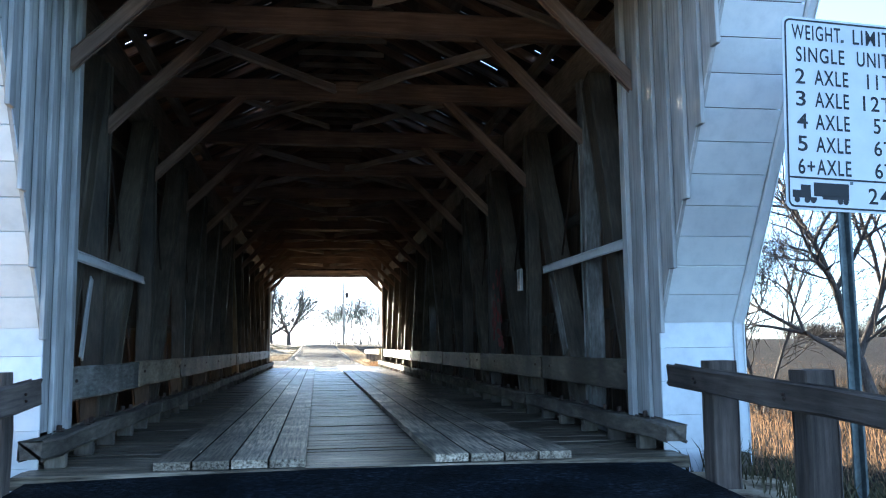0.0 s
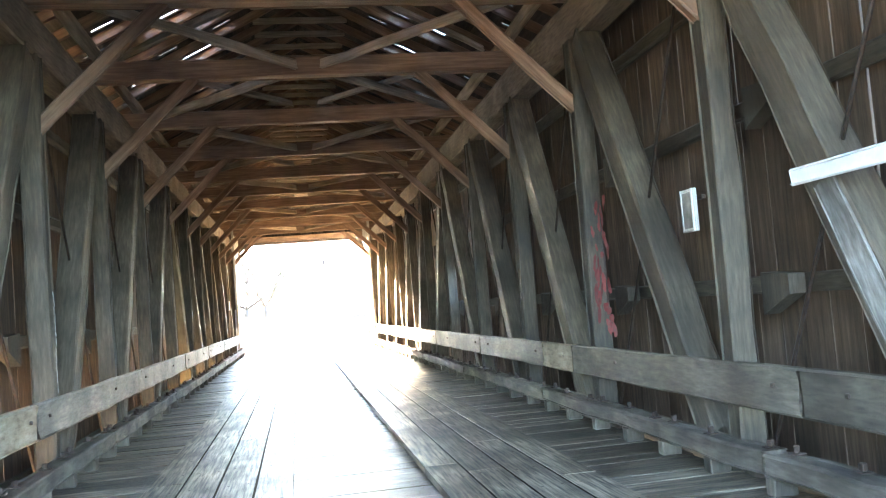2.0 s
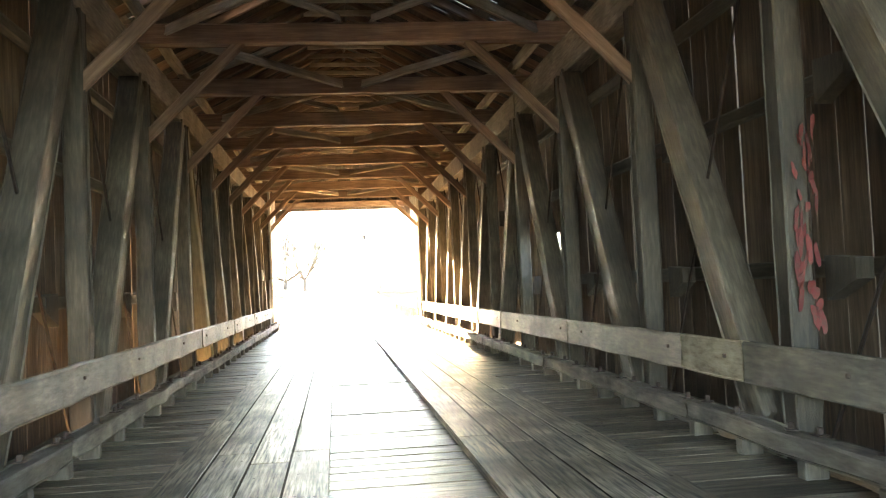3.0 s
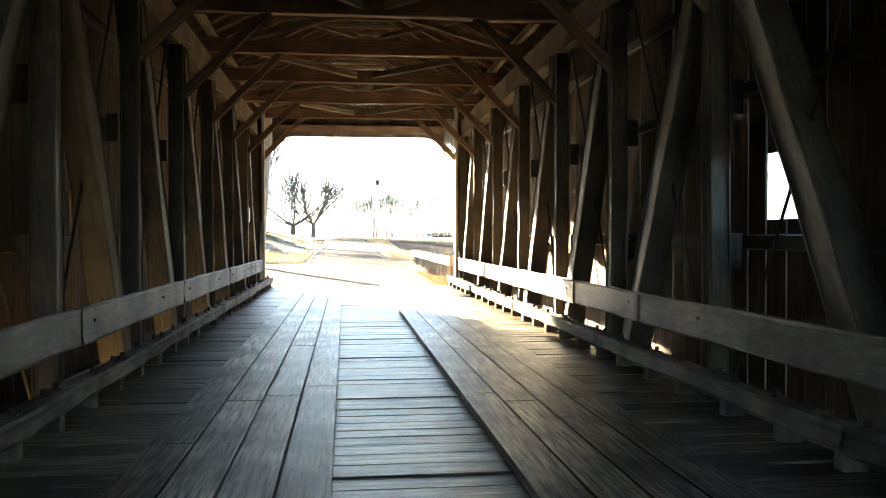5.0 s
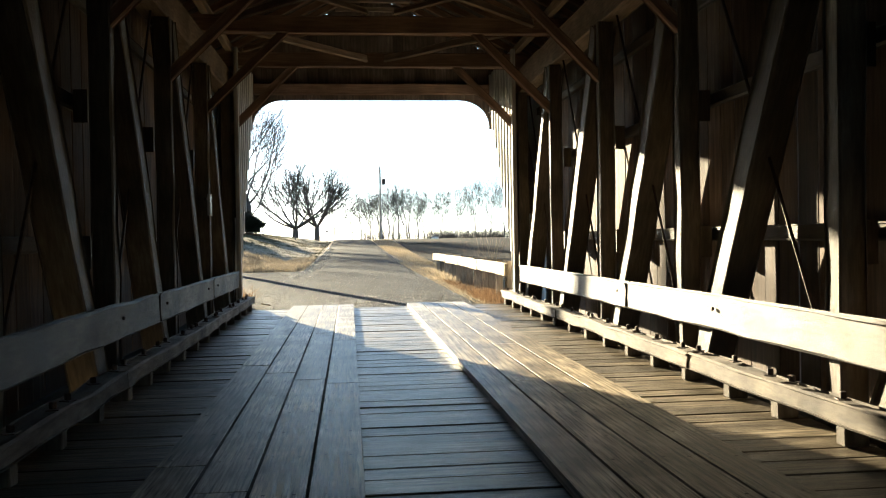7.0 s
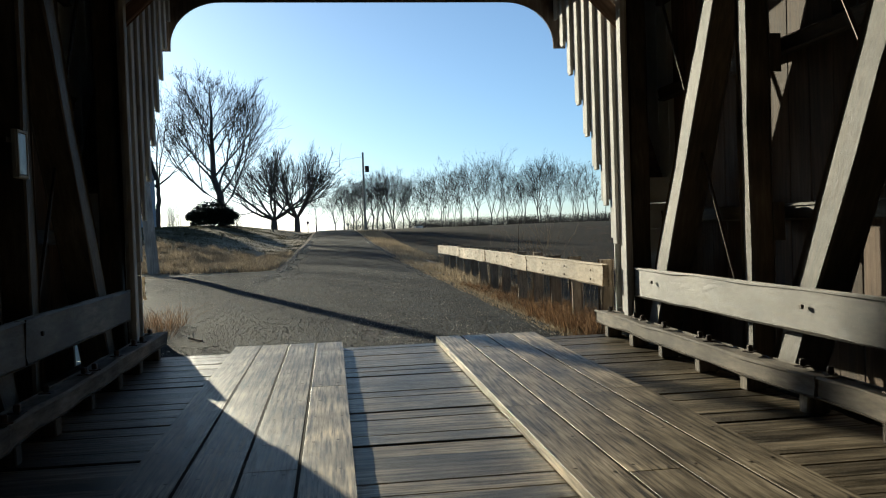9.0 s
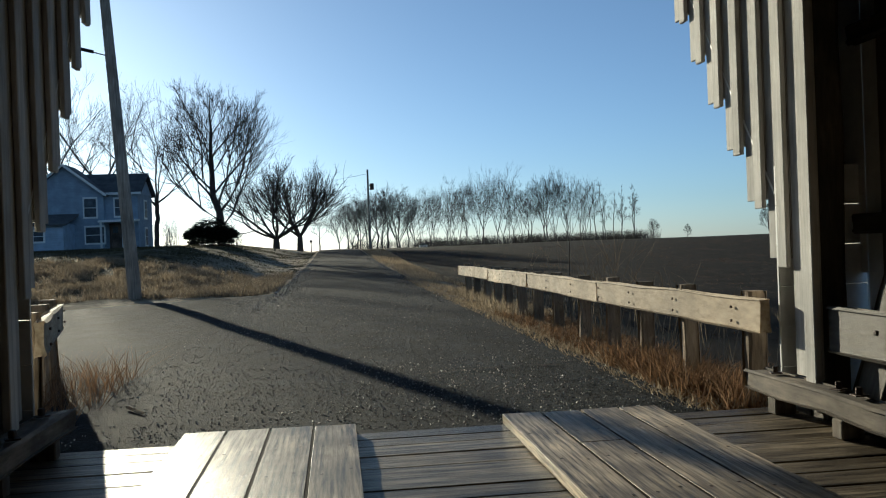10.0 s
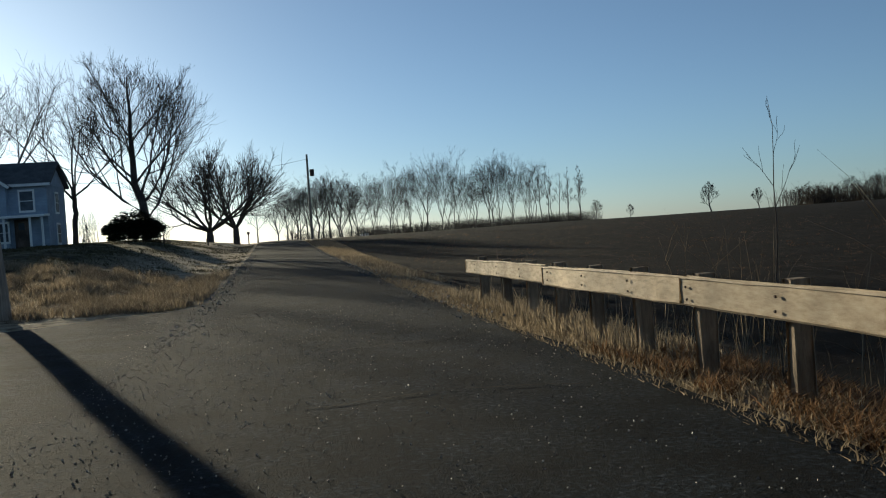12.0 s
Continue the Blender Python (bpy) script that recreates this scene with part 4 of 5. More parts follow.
# ---- trees ----
def grow(seed, height, trunk_r, spread=0.5, trunk=0.22, levels=8, stems=1, lean=0.0, twig_min=0.01, shoots=3, upright=0.12, ratio=0.8, taper=0.81):
    """Bare winter tree that forks again and again, with side shoots. Returns (limb mesh, twig mesh)."""
    r = random.Random(seed)
    lv, lf, tv, tf = [], [], [], []

    def tube(pts, rad, sides, V, Fc):
        base = len(V)
        for k, p in enumerate(pts):
            d = (pts[min(k + 1, len(pts) - 1)] - pts[max(k - 1, 0)]).normalized()
            a = d.orthogonal().normalized()
            b = d.cross(a)
            for j in range(sides):
                an = 2 * math.pi * j / sides
                V.append(p + (a * math.cos(an) + b * math.sin(an)) * rad[k])
        for k in range(len(pts) - 1):
            for j in range(sides):
                o = base + k * sides
                Fc.append([o + j, o + (j + 1) % sides, o + sides + (j + 1) % sides, o + sides + j])

    def turned(ax, ang, roll):
        side = ax.orthogonal().normalized()
        side.rotate(Matrix.Rotation(roll, 3, ax))
        return (ax * math.cos(ang) + side * math.sin(ang)).normalized()

    def run(p, d, length, r0, r1, n, wob):
        pts, q, dd = [p.copy()], p.copy(), d.copy()
        for k in range(n):
            dd = (dd + Vector((r.gauss(0, wob), r.gauss(0, wob), r.gauss(0, wob * 0.7) + upright * 0.5 / n))).normalized()
            q = q + dd * (length / n)
            pts.append(q.copy())
        return pts, [r0 + (r1 - r0) * k / n for k in range(n + 1)], dd

    def shoot(p, d, length, order):
        pts, rs, dd = run(p, d, length, twig_min, twig_min * 0.5, 3, 0.14)
        tube(pts, rs, 3, tv, tf)
        if order > 0:
            for k in range(3):
                u = r.uniform(0.25, 0.95) * 2.99
                a = pts[int(u)].lerp(pts[int(u) + 1], u % 1)
                shoot(a, turned(dd, r.uniform(0.35, 0.8), r.uniform(0, 6.28)), length * r.uniform(0.4, 0.65), order - 1)

    def fork(p, d, length, rad, level):
        end = max(twig_min, rad * taper)
        n = 5 if level < 2 else 3
        pts, rs, dd = run(p, d, length, rad, end, n, 0.05 + 0.018 * level)
        fine = rad < twig_min * 2.2
        tube(pts, rs, 3 if fine else 8 if level == 0 else 6 if level < 3 else 4, tv if fine else lv, tf if fine else lf)
        if level > 1:
            for k in range(shoots):
                u = r.uniform(0.1, 0.98) * (n - 0.01)
                a = pts[int(u)].lerp(pts[int(u) + 1], u % 1)
                shoot(a, turned(dd, r.uniform(0.5, 1.0), r.uniform(0, 6.28)), height * r.uniform(0.035, 0.1), 1 if level == levels - 2 else 0)
        if level >= levels:
            return
        kids = 3 if (level < 3 and r.random() < 0.6) or r.random() < 0.22 else 2
        roll = r.uniform(0, 6.28)
        for k in range(kids):
            main = k == 0
            ang = spread * (r.uniform(0.1, 0.4) if main else r.uniform(0.8, 1.4))
            nd = turned(dd, ang, roll + 2 * math.pi * k / kids + r.uniform(-0.4, 0.4))
            nd = (nd + Vector((0, 0, upright))).normalized()
            fork(pts[-1], nd, length * (ratio if level else ratio * 0.95) * r.uniform(0.75, 1.1) * (1.05 if main else 0.92), max(twig_min, end * (0.86 if main else 0.7)), level + 1)
        # a lower limb on the way up
        for a in (pts[1:-1] if level < 5 and r.random() < 0.75 else ()):
            fork(a, (turned(dd, spread * r.uniform(1.0, 1.6), r.uniform(0, 6.28)) + Vector((0, 0, upright))).normalized(), length * ratio * r.uniform(0.6, 0.9), max(twig_min, rad * 0.45), level + 2)

    total = sum(ratio**k for k in range(levels + 1)) * 0.88
    for q in range(stems):
        an = 2 * math.pi * q / stems + r.uniform(-0.4, 0.4)
        tilt = lean if stems == 1 else r.uniform(0.35, 0.7)
        d = Vector((math.cos(an) * tilt, math.sin(an) * tilt * 0.7, 1)).normalized()
        first = height * trunk
        rest = (height - first) / (total - 1) / (ratio * 0.95)
        pts, rs, dd = run(Vector((math.cos(an) * 0.12 * (stems > 1), 0, -0.35)), d, first + 0.35, trunk_r * 1.15, trunk_r * 0.8, 6, 0.04)
        tube(pts, rs, 9, lv, lf)
        for k in range(3 if stems == 1 else 2):
            fork(pts[-1 if k < 2 else -2], (turned(dd, spread * (0.15 if k == 0 else 1.0) * r.uniform(0.8, 1.2), 2.2 * k + r.uniform(0, 1)) + Vector((0, 0, upright))).normalized(), rest * (1 if k < 2 else 0.85), trunk_r * (0.66, 0.56, 0.45)[k], 1)
    k = height / max(v.z for v in lv + tv)
    return mesh_from("limbs", [v * k for v in lv], lf, True), mesh_from("twigs", [v * k for v in tv], tf)


def winter_tree(seed, height, girth, clear, half, limbs, kids, leader=True, twig=0.012, rise=0.35, low=0.65, wob=0.09, peak=0.35):
    """Bare tree inside a rounded crown: limbs off a leader (or fanned from the trunk's top), each with branches, twigs and fine twigs. clear: bare share of the trunk; half: the crown's half width; low: the limbs' slope at the crown's foot."""
    r = random.Random(seed)
    lv, lf, tv, tf = [], [], [], []

    def tube(pts, r0, r1):
        sides = 8 if r0 > 0.2 else 5 if r0 > 3 * twig else 3
        V, Fc = (lv, lf) if r0 > 2.2 * twig else (tv, tf)
        base, n = len(V), len(pts) - 1
        for k, p in enumerate(pts):
            d = (pts[min(k + 1, n)] - pts[max(k - 1, 0)]).normalized()
            a = d.orthogonal().normalized()
            b = d.cross(a)
            rad = r0 + (r1 - r0) * k / n
            for j in range(sides):
                an = 2 * math.pi * j / sides
                V.append(p + (a * math.cos(an) + b * math.sin(an)) * rad)
        for k in range(n):
            for j in range(sides):
                o = base + k * sides
                Fc.append([o + j, o + (j + 1) % sides, o + sides + (j + 1) % sides, o + sides + j])

    def inside(p):
        u = (p.z / height - clear) / (1 - clear)
        if u > 1:
            return False
        edge = half * max(0.0, 1 - (abs(u - peak) / (1.02 - peak)) ** 1.7) * (1.0 + 0.5 * noise.noise(p * (1.6 / half) + Vector((seed, 0, 0))))
        return math.hypot(p.x, p.y) < edge or u < peak * 0.6

    def turned(ax, ang, roll):
        side = ax.orthogonal().normalized()
        side.rotate(Matrix.Rotation(roll, 3, ax))
        return (ax * math.cos(ang) + side * math.sin(ang)).normalized()

    def branch(p, d, length, rad, level):
        n = (7, 6, 4, 3, 2)[level]
        pts, q, dd = [p.copy()], p.copy(), d.copy()
        for k in range(n):
            w = wob * (1 + 0.4 * level)
            dd = (dd + Vector((r.gauss(0, w), r.gauss(0, w), r.gauss(0, w * 0.6) + rise / n))).normalized()
            q = q + dd * (length / n)
            if k > 0 and not inside(q) and r.random() < 0.55:
                break
            pts.append(q.copy())
        m = len(pts) - 1
        tip = max(twig * 0.5, rad * (0.3 if level < 3 else 0.6))
        tube(pts, rad, tip)
        if level > len(kids):
            return
        roll = r.uniform(0, 6.28)
        count = kids[level - 1] if level > 1 else max(3, round(kids[0] * min(1.0, length / (1.25 * half))))
        for i in range(count):
            u = 0.22 + 0.77 * (i + r.random()) / count
            f = min(m - 0.01, u * m)
            a = pts[int(f)].lerp(pts[int(f) + 1], f % 1)
            along = (pts[int(f) + 1] - pts[int(f)]).normalized()
            roll += 2.4
            branch(a, turned(along, r.uniform(0.35, 0.72), roll), length * (0.72 - 0.36 * u) * r.uniform(0.75, 1.2), max(twig, (rad + (tip - rad) * u) * 0.55), level + 1)

    top = height * (0.97 if leader else max(clear, 0.08))
    trunk = [Vector((0, 0, -0.3))]
    n = 9
    for k in range(1, n + 1):
        trunk.append(Vector((r.gauss(0, 0.012) * top + trunk[-1].x * 0.9, r.gauss(0, 0.012) * top + trunk[-1].y * 0.9, top * k / n)))
    tube(trunk, girth, girth * (0.12 if leader else 0.75))
    for i in range(limbs):
        u = (i + r.uniform(0.1, 0.9)) / limbs
        z = (clear + (0.93 - clear) * u ** 1.1) * height if leader else top * (1 - 0.3 * u * (clear > 0.2))
        f = min(n - 0.01, max(0.1, z / top * n))
        a = trunk[int(f)].lerp(trunk[int(f) + 1], f % 1)
        an = 2.4 * i + r.uniform(-0.5, 0.5)
        slope = low + (0.75 * u if leader else 0.7 * r.random())
        d = Vector((math.cos(an), math.sin(an), slope)).normalized()
        ln = half * 1.5 * (1.05 - 0.7 * u) if leader else (height - top) * r.uniform(0.85, 1.1)
        branch(a, d, ln, girth * ((0.36 - 0.26 * u) if leader else r.uniform(0.34, 0.48)), 1)
    k = height / float(np.percentile([v.z for v in tv], 97))
    return mesh_from("limbs", [v * k for v in lv], lf, True), mesh_from("twigs", [v * k for v in tv], tf)


def tree(at, meshes, label, turn=0.0, scale=1.0, group=""):
    x, y = at
    m = pose(x, y, ground_z(x, y) + 0.15, 0, 0, turn) @ Matrix.Scale(scale, 4)
    t = thing("tree", (x, y, ground_z(x, y)), label=label, category="tree", group=group)
    put("trunk", meshes[0], BARK, t, m)
    put("crown", meshes[1], TWIG, t, m)
    return t


BIG = winter_tree(19, 13.4, 0.4, 0.1, 7.4, 18, (10, 7, 4), twig=0.009, rise=0.6, low=0.62, peak=0.4, wob=0.085)
tree((-10.3, 104), BIG, "tall bare tree with a wide crown on the lawn", 40)
LOW_A = winter_tree(8, 8.9, 0.36, 0.09, 6.6, 8, (9, 7, 3), leader=False, twig=0.013, rise=0.45, low=0.22, peak=0.42, wob=0.09)
LOW_B = winter_tree(11, 9.6, 0.38, 0.16, 5.8, 9, (10, 7, 3), leader=False, twig=0.013, rise=0.4, low=0.6, peak=0.48, wob=0.085)
tree((-7.4, 130), LOW_A, "bare spreading tree forking near the ground", 10)
tree((-4.7, 132), LOW_B, "bare round-crowned tree at the edge of the road", 65)
YARD = winter_tree(15, 17.5, 0.26, 0.3, 5.4, 5, (6, 5, 3), leader=False, rise=0.5, low=0.7, wob=0.13)
YARD_B = winter_tree(27, 18.5, 0.26, 0.34, 5.0, 4, (6, 5, 3), leader=False, rise=0.5, low=1.0, wob=0.14)
for (x, y), ms, tn in (((-31.5, 126), YARD, 0), ((-25.4, 124), YARD_B, 50), ((-20.6, 128), YARD, 120), ((-37.0, 130), YARD_B, 200)):
    tree((x, y), ms, "bare tall tree behind the farmhouse", tn, 1.0, "trees behind the house")
SMALL = winter_tree(21, 5.6, 0.12, 0.25, 2.0, 8, (6, 4, 2), low=0.9)
tree((-2.9, 160), SMALL, "small bare tree beside the far road", 0)
FAN = [winter_tree(k, 18.0, 0.2, c, h, n, (8, 6, 4), leader=False, twig=0.015, rise=0.3, low=lo, wob=0.045, peak=0.66) for k, c, h, n, lo in ((31, 0.16, 4.6, 3, 2.6), (36, 0.22, 5.2, 4, 2.2), (35, 0.12, 3.8, 3, 3.2), (41, 0.3, 5.6, 5, 1.8), (45, 0.18, 4.4, 4, 2.6))]
SLIM = [winter_tree(k, 16.0, 0.15, c, h, 9, (6, 5, 2), twig=0.014, rise=0.6, low=1.1, wob=0.1) for k, c, h in ((39, 0.35, 2.0), (32, 0.45, 2.4), (37, 0.28, 1.7))]
ROUND = [winter_tree(k, 11.8, 0.2, c, 4.9, n, (7, 6, 2), leader=ld, twig=0.012, rise=0.35, low=lo, peak=0.5, wob=0.06) for k, c, n, ld, lo in ((61, 0.16, 6, False, 1.0), (62, 0.2, 13, True, 0.9), (63, 0.12, 5, False, 1.3), (64, 0.25, 12, True, 1.0))]
r = random.Random(33)
# groups of the row with gaps between them: first and last x, number, height at each end
for xa, xb, n, ha, hb, kind in ((21.5, 40.5, 10, 0.84, 1.06, FAN), (42.5, 50.5, 4, 0.92, 0.88, FAN), (52.5, 65.5, 6, 0.98, 1.04, FAN), (68, 78.5, 6, 1.0, 0.9, SLIM)):
    for k in range(n):
        x = xa + (xb - xa) * (k + r.uniform(-0.25, 0.25)) / (n - 1)
        y = 246 + r.uniform(-7, 9)
        sc = (ha + (hb - ha) * k / (n - 1)) * r.uniform(0.84, 1.05)
        tree((x, y), kind[r.randrange(len(kind))], "slender bare tree in a row across the field", r.uniform(0, 360), sc, "field row trees")
# thin younger stems between them
for k in range(14):
    x = 23 + 54 * (k + r.uniform(-0.4, 0.4)) / 13
    tree((x, 246 + r.uniform(-6, 6)), SLIM[k % 3], "thin young bare tree in a row across the field", r.uniform(0, 360), r.uniform(0.5, 0.82), "field row trees")
for k in range(15):
    x = 0.6 + 14.6 * k / 14 + r.uniform(-0.4, 0.4)
    y = 200 + r.uniform(-12, 16)
    tree((x, y), ROUND[k % 4], "bare round-crowned tree in a clump beside the far road", r.uniform(0, 360), r.uniform(0.78, 1.02) * (0.86 if k < 2 else 1.0), "far road clump")
LONE = winter_tree(71, 11.5, 0.28, 0.22, 3.6, 12, (7, 5, 2), twig=0.03, rise=0.6, low=0.8)
for (x, y, sc) in ((115.8, 330, 0.7), (129.0, 330, 0.5), (161.6, 330, 1.05), (181.6, 330, 0.75)):
    tree((x, y), LONE, "lone bare tree on the field horizon", r.uniform(0, 360), sc, "horizon trees")
for k in range(30):
    x = 192 + 140 * (k + r.uniform(-0.4, 0.4)) / 29
    tree((x, 326 + r.uniform(-8, 8)), ROUND[k % 4], "bare round-crowned tree in a distant wood", r.uniform(0, 360), r.uniform(0.85, 1.15) * min(1.0, 0.75 + k / 40), "distant wood")
NEAR = grow(44, 12.0, 0.42, 0.6, 0.28, 7, lean=0.32, upright=0.03, shoots=2)
NEAR_B = grow(47, 9.5, 0.15, 0.55, 0.25, 6, stems=2, upright=0.08, shoots=2)
tree((19.4, 24), NEAR, "gnarled leaning bare tree with a thick trunk", 180)
tree((16.1, 26), NEAR_B, "bare twisting young tree in rough grass", 30)
SAPLING = winter_tree(53, 2.1, 0.01, 0.55, 0.3, 4, (2,), twig=0.0022, rise=0.5, low=1.6)
tree((3.1, 40.9), SAPLING, "thin bare sapling behind the fence", 0)


def thicket(name, spots, h, seed, label, stems=6, mat=None, rad=0.02, spreadx=0.6):
    """Uncountable bare stems as one mesh."""
    rr = random.Random(seed)
    v, f = [], []
    for x, y in spots:
        g = ground_z(x, y) - 0.1
        for s in range(stems):
            px, py = x + rr.uniform(-spreadx, spreadx), y + rr.uniform(-spreadx, spreadx)
            hh = h * rr.uniform(0.5, 1.15)
            dx, dy = rr.gauss(0, 0.16) * hh, rr.gauss(0, 0.16) * hh
            pts = [Vector((px, py, g)), Vector((px + dx * 0.35, py + dy * 0.35, g + hh * 0.5)), Vector((px + dx, py + dy, g + hh))]
            kids = [(pts, rad)]
            for q in range(3):
                u = rr.uniform(0.35, 0.9)
                b = pts[0].lerp(pts[2], u)
                e = b + Vector((rr.gauss(0, 0.22) * hh, rr.gauss(0, 0.22) * hh, rr.uniform(0.1, 0.35) * hh))
                kids.append(([b, b.lerp(e, 0.5) + Vector((0, 0, 0.03 * hh)), e], rad * 0.55))
            for ps, rr0 in kids:
                o = len(v)
                for k, p in enumerate(ps):
                    w = rr0 * (1 - 0.4 * k)
                    v += [p + Vector((w, 0, 0)), p + Vector((-w * 0.5, w * 0.87, 0)), p + Vector((-w * 0.5, -w * 0.87, 0))]
                for k in range(2):
                    for j in range(3):
                        f.append([o + 3 * k + j, o + 3 * k + (j + 1) % 3, o + 3 * k + 3 + (j + 1) % 3, o + 3 * k + 3 + j])
    ob = put(name, mesh_from(name, v, f), mat or TWIG, None)
    return tagged(ob, label, "brush", kind="stuff")


r = random.Random(61)
thicket("far_wood", [(r.uniform(38, 152), 430 + r.uniform(-14, 14)) for _ in range(900)], 5.6, 1, "distant bare woodland along the horizon", 6, rad=0.06, spreadx=2.0)
thicket("far_wood", [(r.uniform(195, 330), 330 + r.uniform(-12, 12)) for _ in range(420)], 7.5, 2, "dense distant bare wood at the edge of the field", 6, rad=0.12, spreadx=1.6)
thicket("underbrush", [(min(r.uniform(2, 20), r.uniform(3, 27)), 197 + r.uniform(-8, 12)) for _ in range(110)], 2.2, 3, "dense bare brush under the far trees", 6, rad=0.022, spreadx=0.9)
thicket("underbrush", [(r.uniform(15, 80), 250 + r.uniform(-5, 8)) for _ in range(60)], 0.9, 4, "dense bare brush under the tree row", 6, rad=0.025, spreadx=1.3)
thicket("brush", [(-9.2 + r.uniform(-0.7, 0.9), 101 + r.uniform(-0.6, 0.6)) for _ in range(16)], 2.0, 5, "bare shrub beside the evergreen", 8, rad=0.012, spreadx=0.4)
thicket("brush", [(-15.3 + r.uniform(-0.7, 0.7), 108 + r.uniform(-0.6, 0.6)) for _ in range(12)], 2.6, 6, "bare shrub at the corner of the house", 8, rad=0.012, spreadx=0.4)
thicket("brush", [(18 + r.uniform(-4, 5), 27 + r.uniform(-3, 4)) for _ in range(40)], 1.9, 8, "tangled brush below the near tree", 7, rad=0.012, spreadx=0.6)


# ---- evergreen bush: dark low mound of needles ----
def evergreen(at, w, h, seed):
    t = thing("evergreen_bush", (*at, ground_z(*at)), label="low dark spreading evergreen with flat branches", category="bush")
    rr = random.Random(seed)
    v, f = [], []
    g = ground_z(*at)
    for _ in range(8000):
        an, u = rr.uniform(0, 2 * math.pi), math.sqrt(rr.random())
        x, y = u * w / 2 * math.cos(an), u * w / 2.6 * math.sin(an)
        top = h * (1 - 0.62 * u**1.6)
        z = g + top * rr.uniform(0.08, 1.0) if u < 0.85 else g + top * rr.uniform(0.6, 1.05)
        d = Vector((math.cos(an), math.sin(an), rr.uniform(-0.1, 0.35))).normalized()
        s = Vector((-d.y, d.x, rr.uniform(-0.3, 0.3))).normalized()
        p = Vector((at[0] + x, at[1] + y, z))
        ln, wd = rr.uniform(0.2, 0.5), rr.uniform(0.05, 0.11)
        o = len(v)
        v += [p - s * wd * 0.4, p + s * wd * 0.4, p + d * ln * 0.6 + s * wd, p + d * ln, p + d * ln * 0.6 - s * wd]
        f.append([o, o + 1, o + 2, o + 3, o + 4])
    put("foliage", mesh_from("needles", v, f), EVERGREEN, t)
    for k in range(5):
        an = 2 * math.pi * k / 5
        timber("stem", (at[0], at[1], g - 0.1), (at[0] + 0.9 * math.cos(an), at[1] + 0.6 * math.sin(an), g + h * 0.6), 0.09, 0.09, BARK, t, (1, 0, 0.1), k)
    return t


evergreen((-10.7, 100.5), 4.0, 2.4, 5)


# ---- grasses and weeds ----
def blades(name, spots, lo, hi, wid, seed, mat, label, lean=0.35):
    rr = random.Random(seed)
    v, f = [], []
    for x, y in spots:
        g = ground_z(x, y) - 0.02
        h = rr.uniform(lo, hi)
        an = rr.uniform(0, 2 * math.pi)
        dx, dy = math.cos(an) * lean * h * rr.random() * 1.6, math.sin(an) * lean * h * rr.random() * 1.6
        sx, sy = -math.sin(an + 0.7) * wid, math.cos(an + 0.7) * wid
        o = len(v)
        v += [(x - sx, y - sy, g), (x + sx, y + sy, g), (x + dx * 0.4 + sx * 0.8, y + dy * 0.4 + sy * 0.8, g + h * 0.6), (x + dx * 0.4 - sx * 0.8, y + dy * 0.4 - sy * 0.8, g + h * 0.6), (x + dx, y + dy, g + h * rr.uniform(0.85, 1.0))]
        f += [[o, o + 1, o + 2, o + 3], [o + 3, o + 2, o + 4]]
    ob = put(name, mesh_from(name, v, f), mat, None)
    return tagged(ob, label, "grass", kind="stuff")


r = random.Random(77)


def scatter(n, x0, x1, y0, y1, bias=1.0):
    return [(x0 + (x1 - x0) * r.random() ** bias, r.uniform(y0, y1)) for _ in range(n)]


def clumps(n, x0, x1, y0, y1, size=1.1, cut=0.0):
    """Spots that gather in tufts and leave bare patches."""
    out = []
    while len(out) < n:
        x, y = r.uniform(x0, x1), r.uniform(y0, y1)
        if noise.noise(Vector((x / size, y / size, 5.0))) + 0.4 * noise.noise(Vector((3 * x / size, 3 * y / size, 1.0))) > cut + r.uniform(-0.25, 0.1):
            out.append((x, y))
    return out


blades("verge_grass", scatter(20000, 2.0, 3.0, 34.0, 60, 1.2), 0.04, 0.16, 0.006, 1, GRASS, "matted dry tan grass along the road edge", 0.9)
blades("verge_grass", scatter(16000, 2.25, 4.4, 60, 118), 0.05, 0.22, 0.012, 2, GRASS, "matted dry tan grass along the road edge", 0.8)
blades("fence_weeds", clumps(15000, 2.25, 3.5, 33.9, 43, 0.4, 0.02), 0.03, 0.2, 0.006, 3, RUST_GRASS, "russet dead weeds under the plank fence", 0.9)
blades("fence_weeds", scatter(4600, 2.4, 3.4, 42, 51, 1.0), 0.06, 0.34, 0.005, 4, GRASS, "tan dead weeds under the plank fence", 0.5)
blades("tall_stems", scatter(170, 2.85, 4.6, 34.2, 50), 0.4, 1.15, 0.0028, 5, GRASS, "tall thin dead stems behind the fence", 0.3)
thicket("dead_stalks", [(r.gauss(2.95, 0.07), r.gauss(38.75, 0.28)) for _ in range(9)], 1.4, 21, "pale tall dead stalks standing behind the fence", 3, mat=GRASS, rad=0.0042, spreadx=0.12)
thicket("dead_stalks", [(r.gauss(3.0, 0.1), 36.5 + r.uniform(-0.4, 0.5)) for _ in range(4)] + [(r.uniform(3.0, 3.6), r.uniform(39.5, 44)) for _ in range(9)], 1.25, 22, "pale tall dead stalks standing behind the fence", 2, mat=GRASS, rad=0.0035, spreadx=0.2)
thicket("dead_stalks", [(2.33 + r.uniform(-0.06, 0.05), r.choice((37.1, 37.3, 36.1, 38.6)) + r.uniform(-0.2, 0.2)) for _ in range(12)], 0.72, 23, "dark thin dead stalks leaning on the fence", 2, mat=TWIG, rad=0.0032, spreadx=0.06)
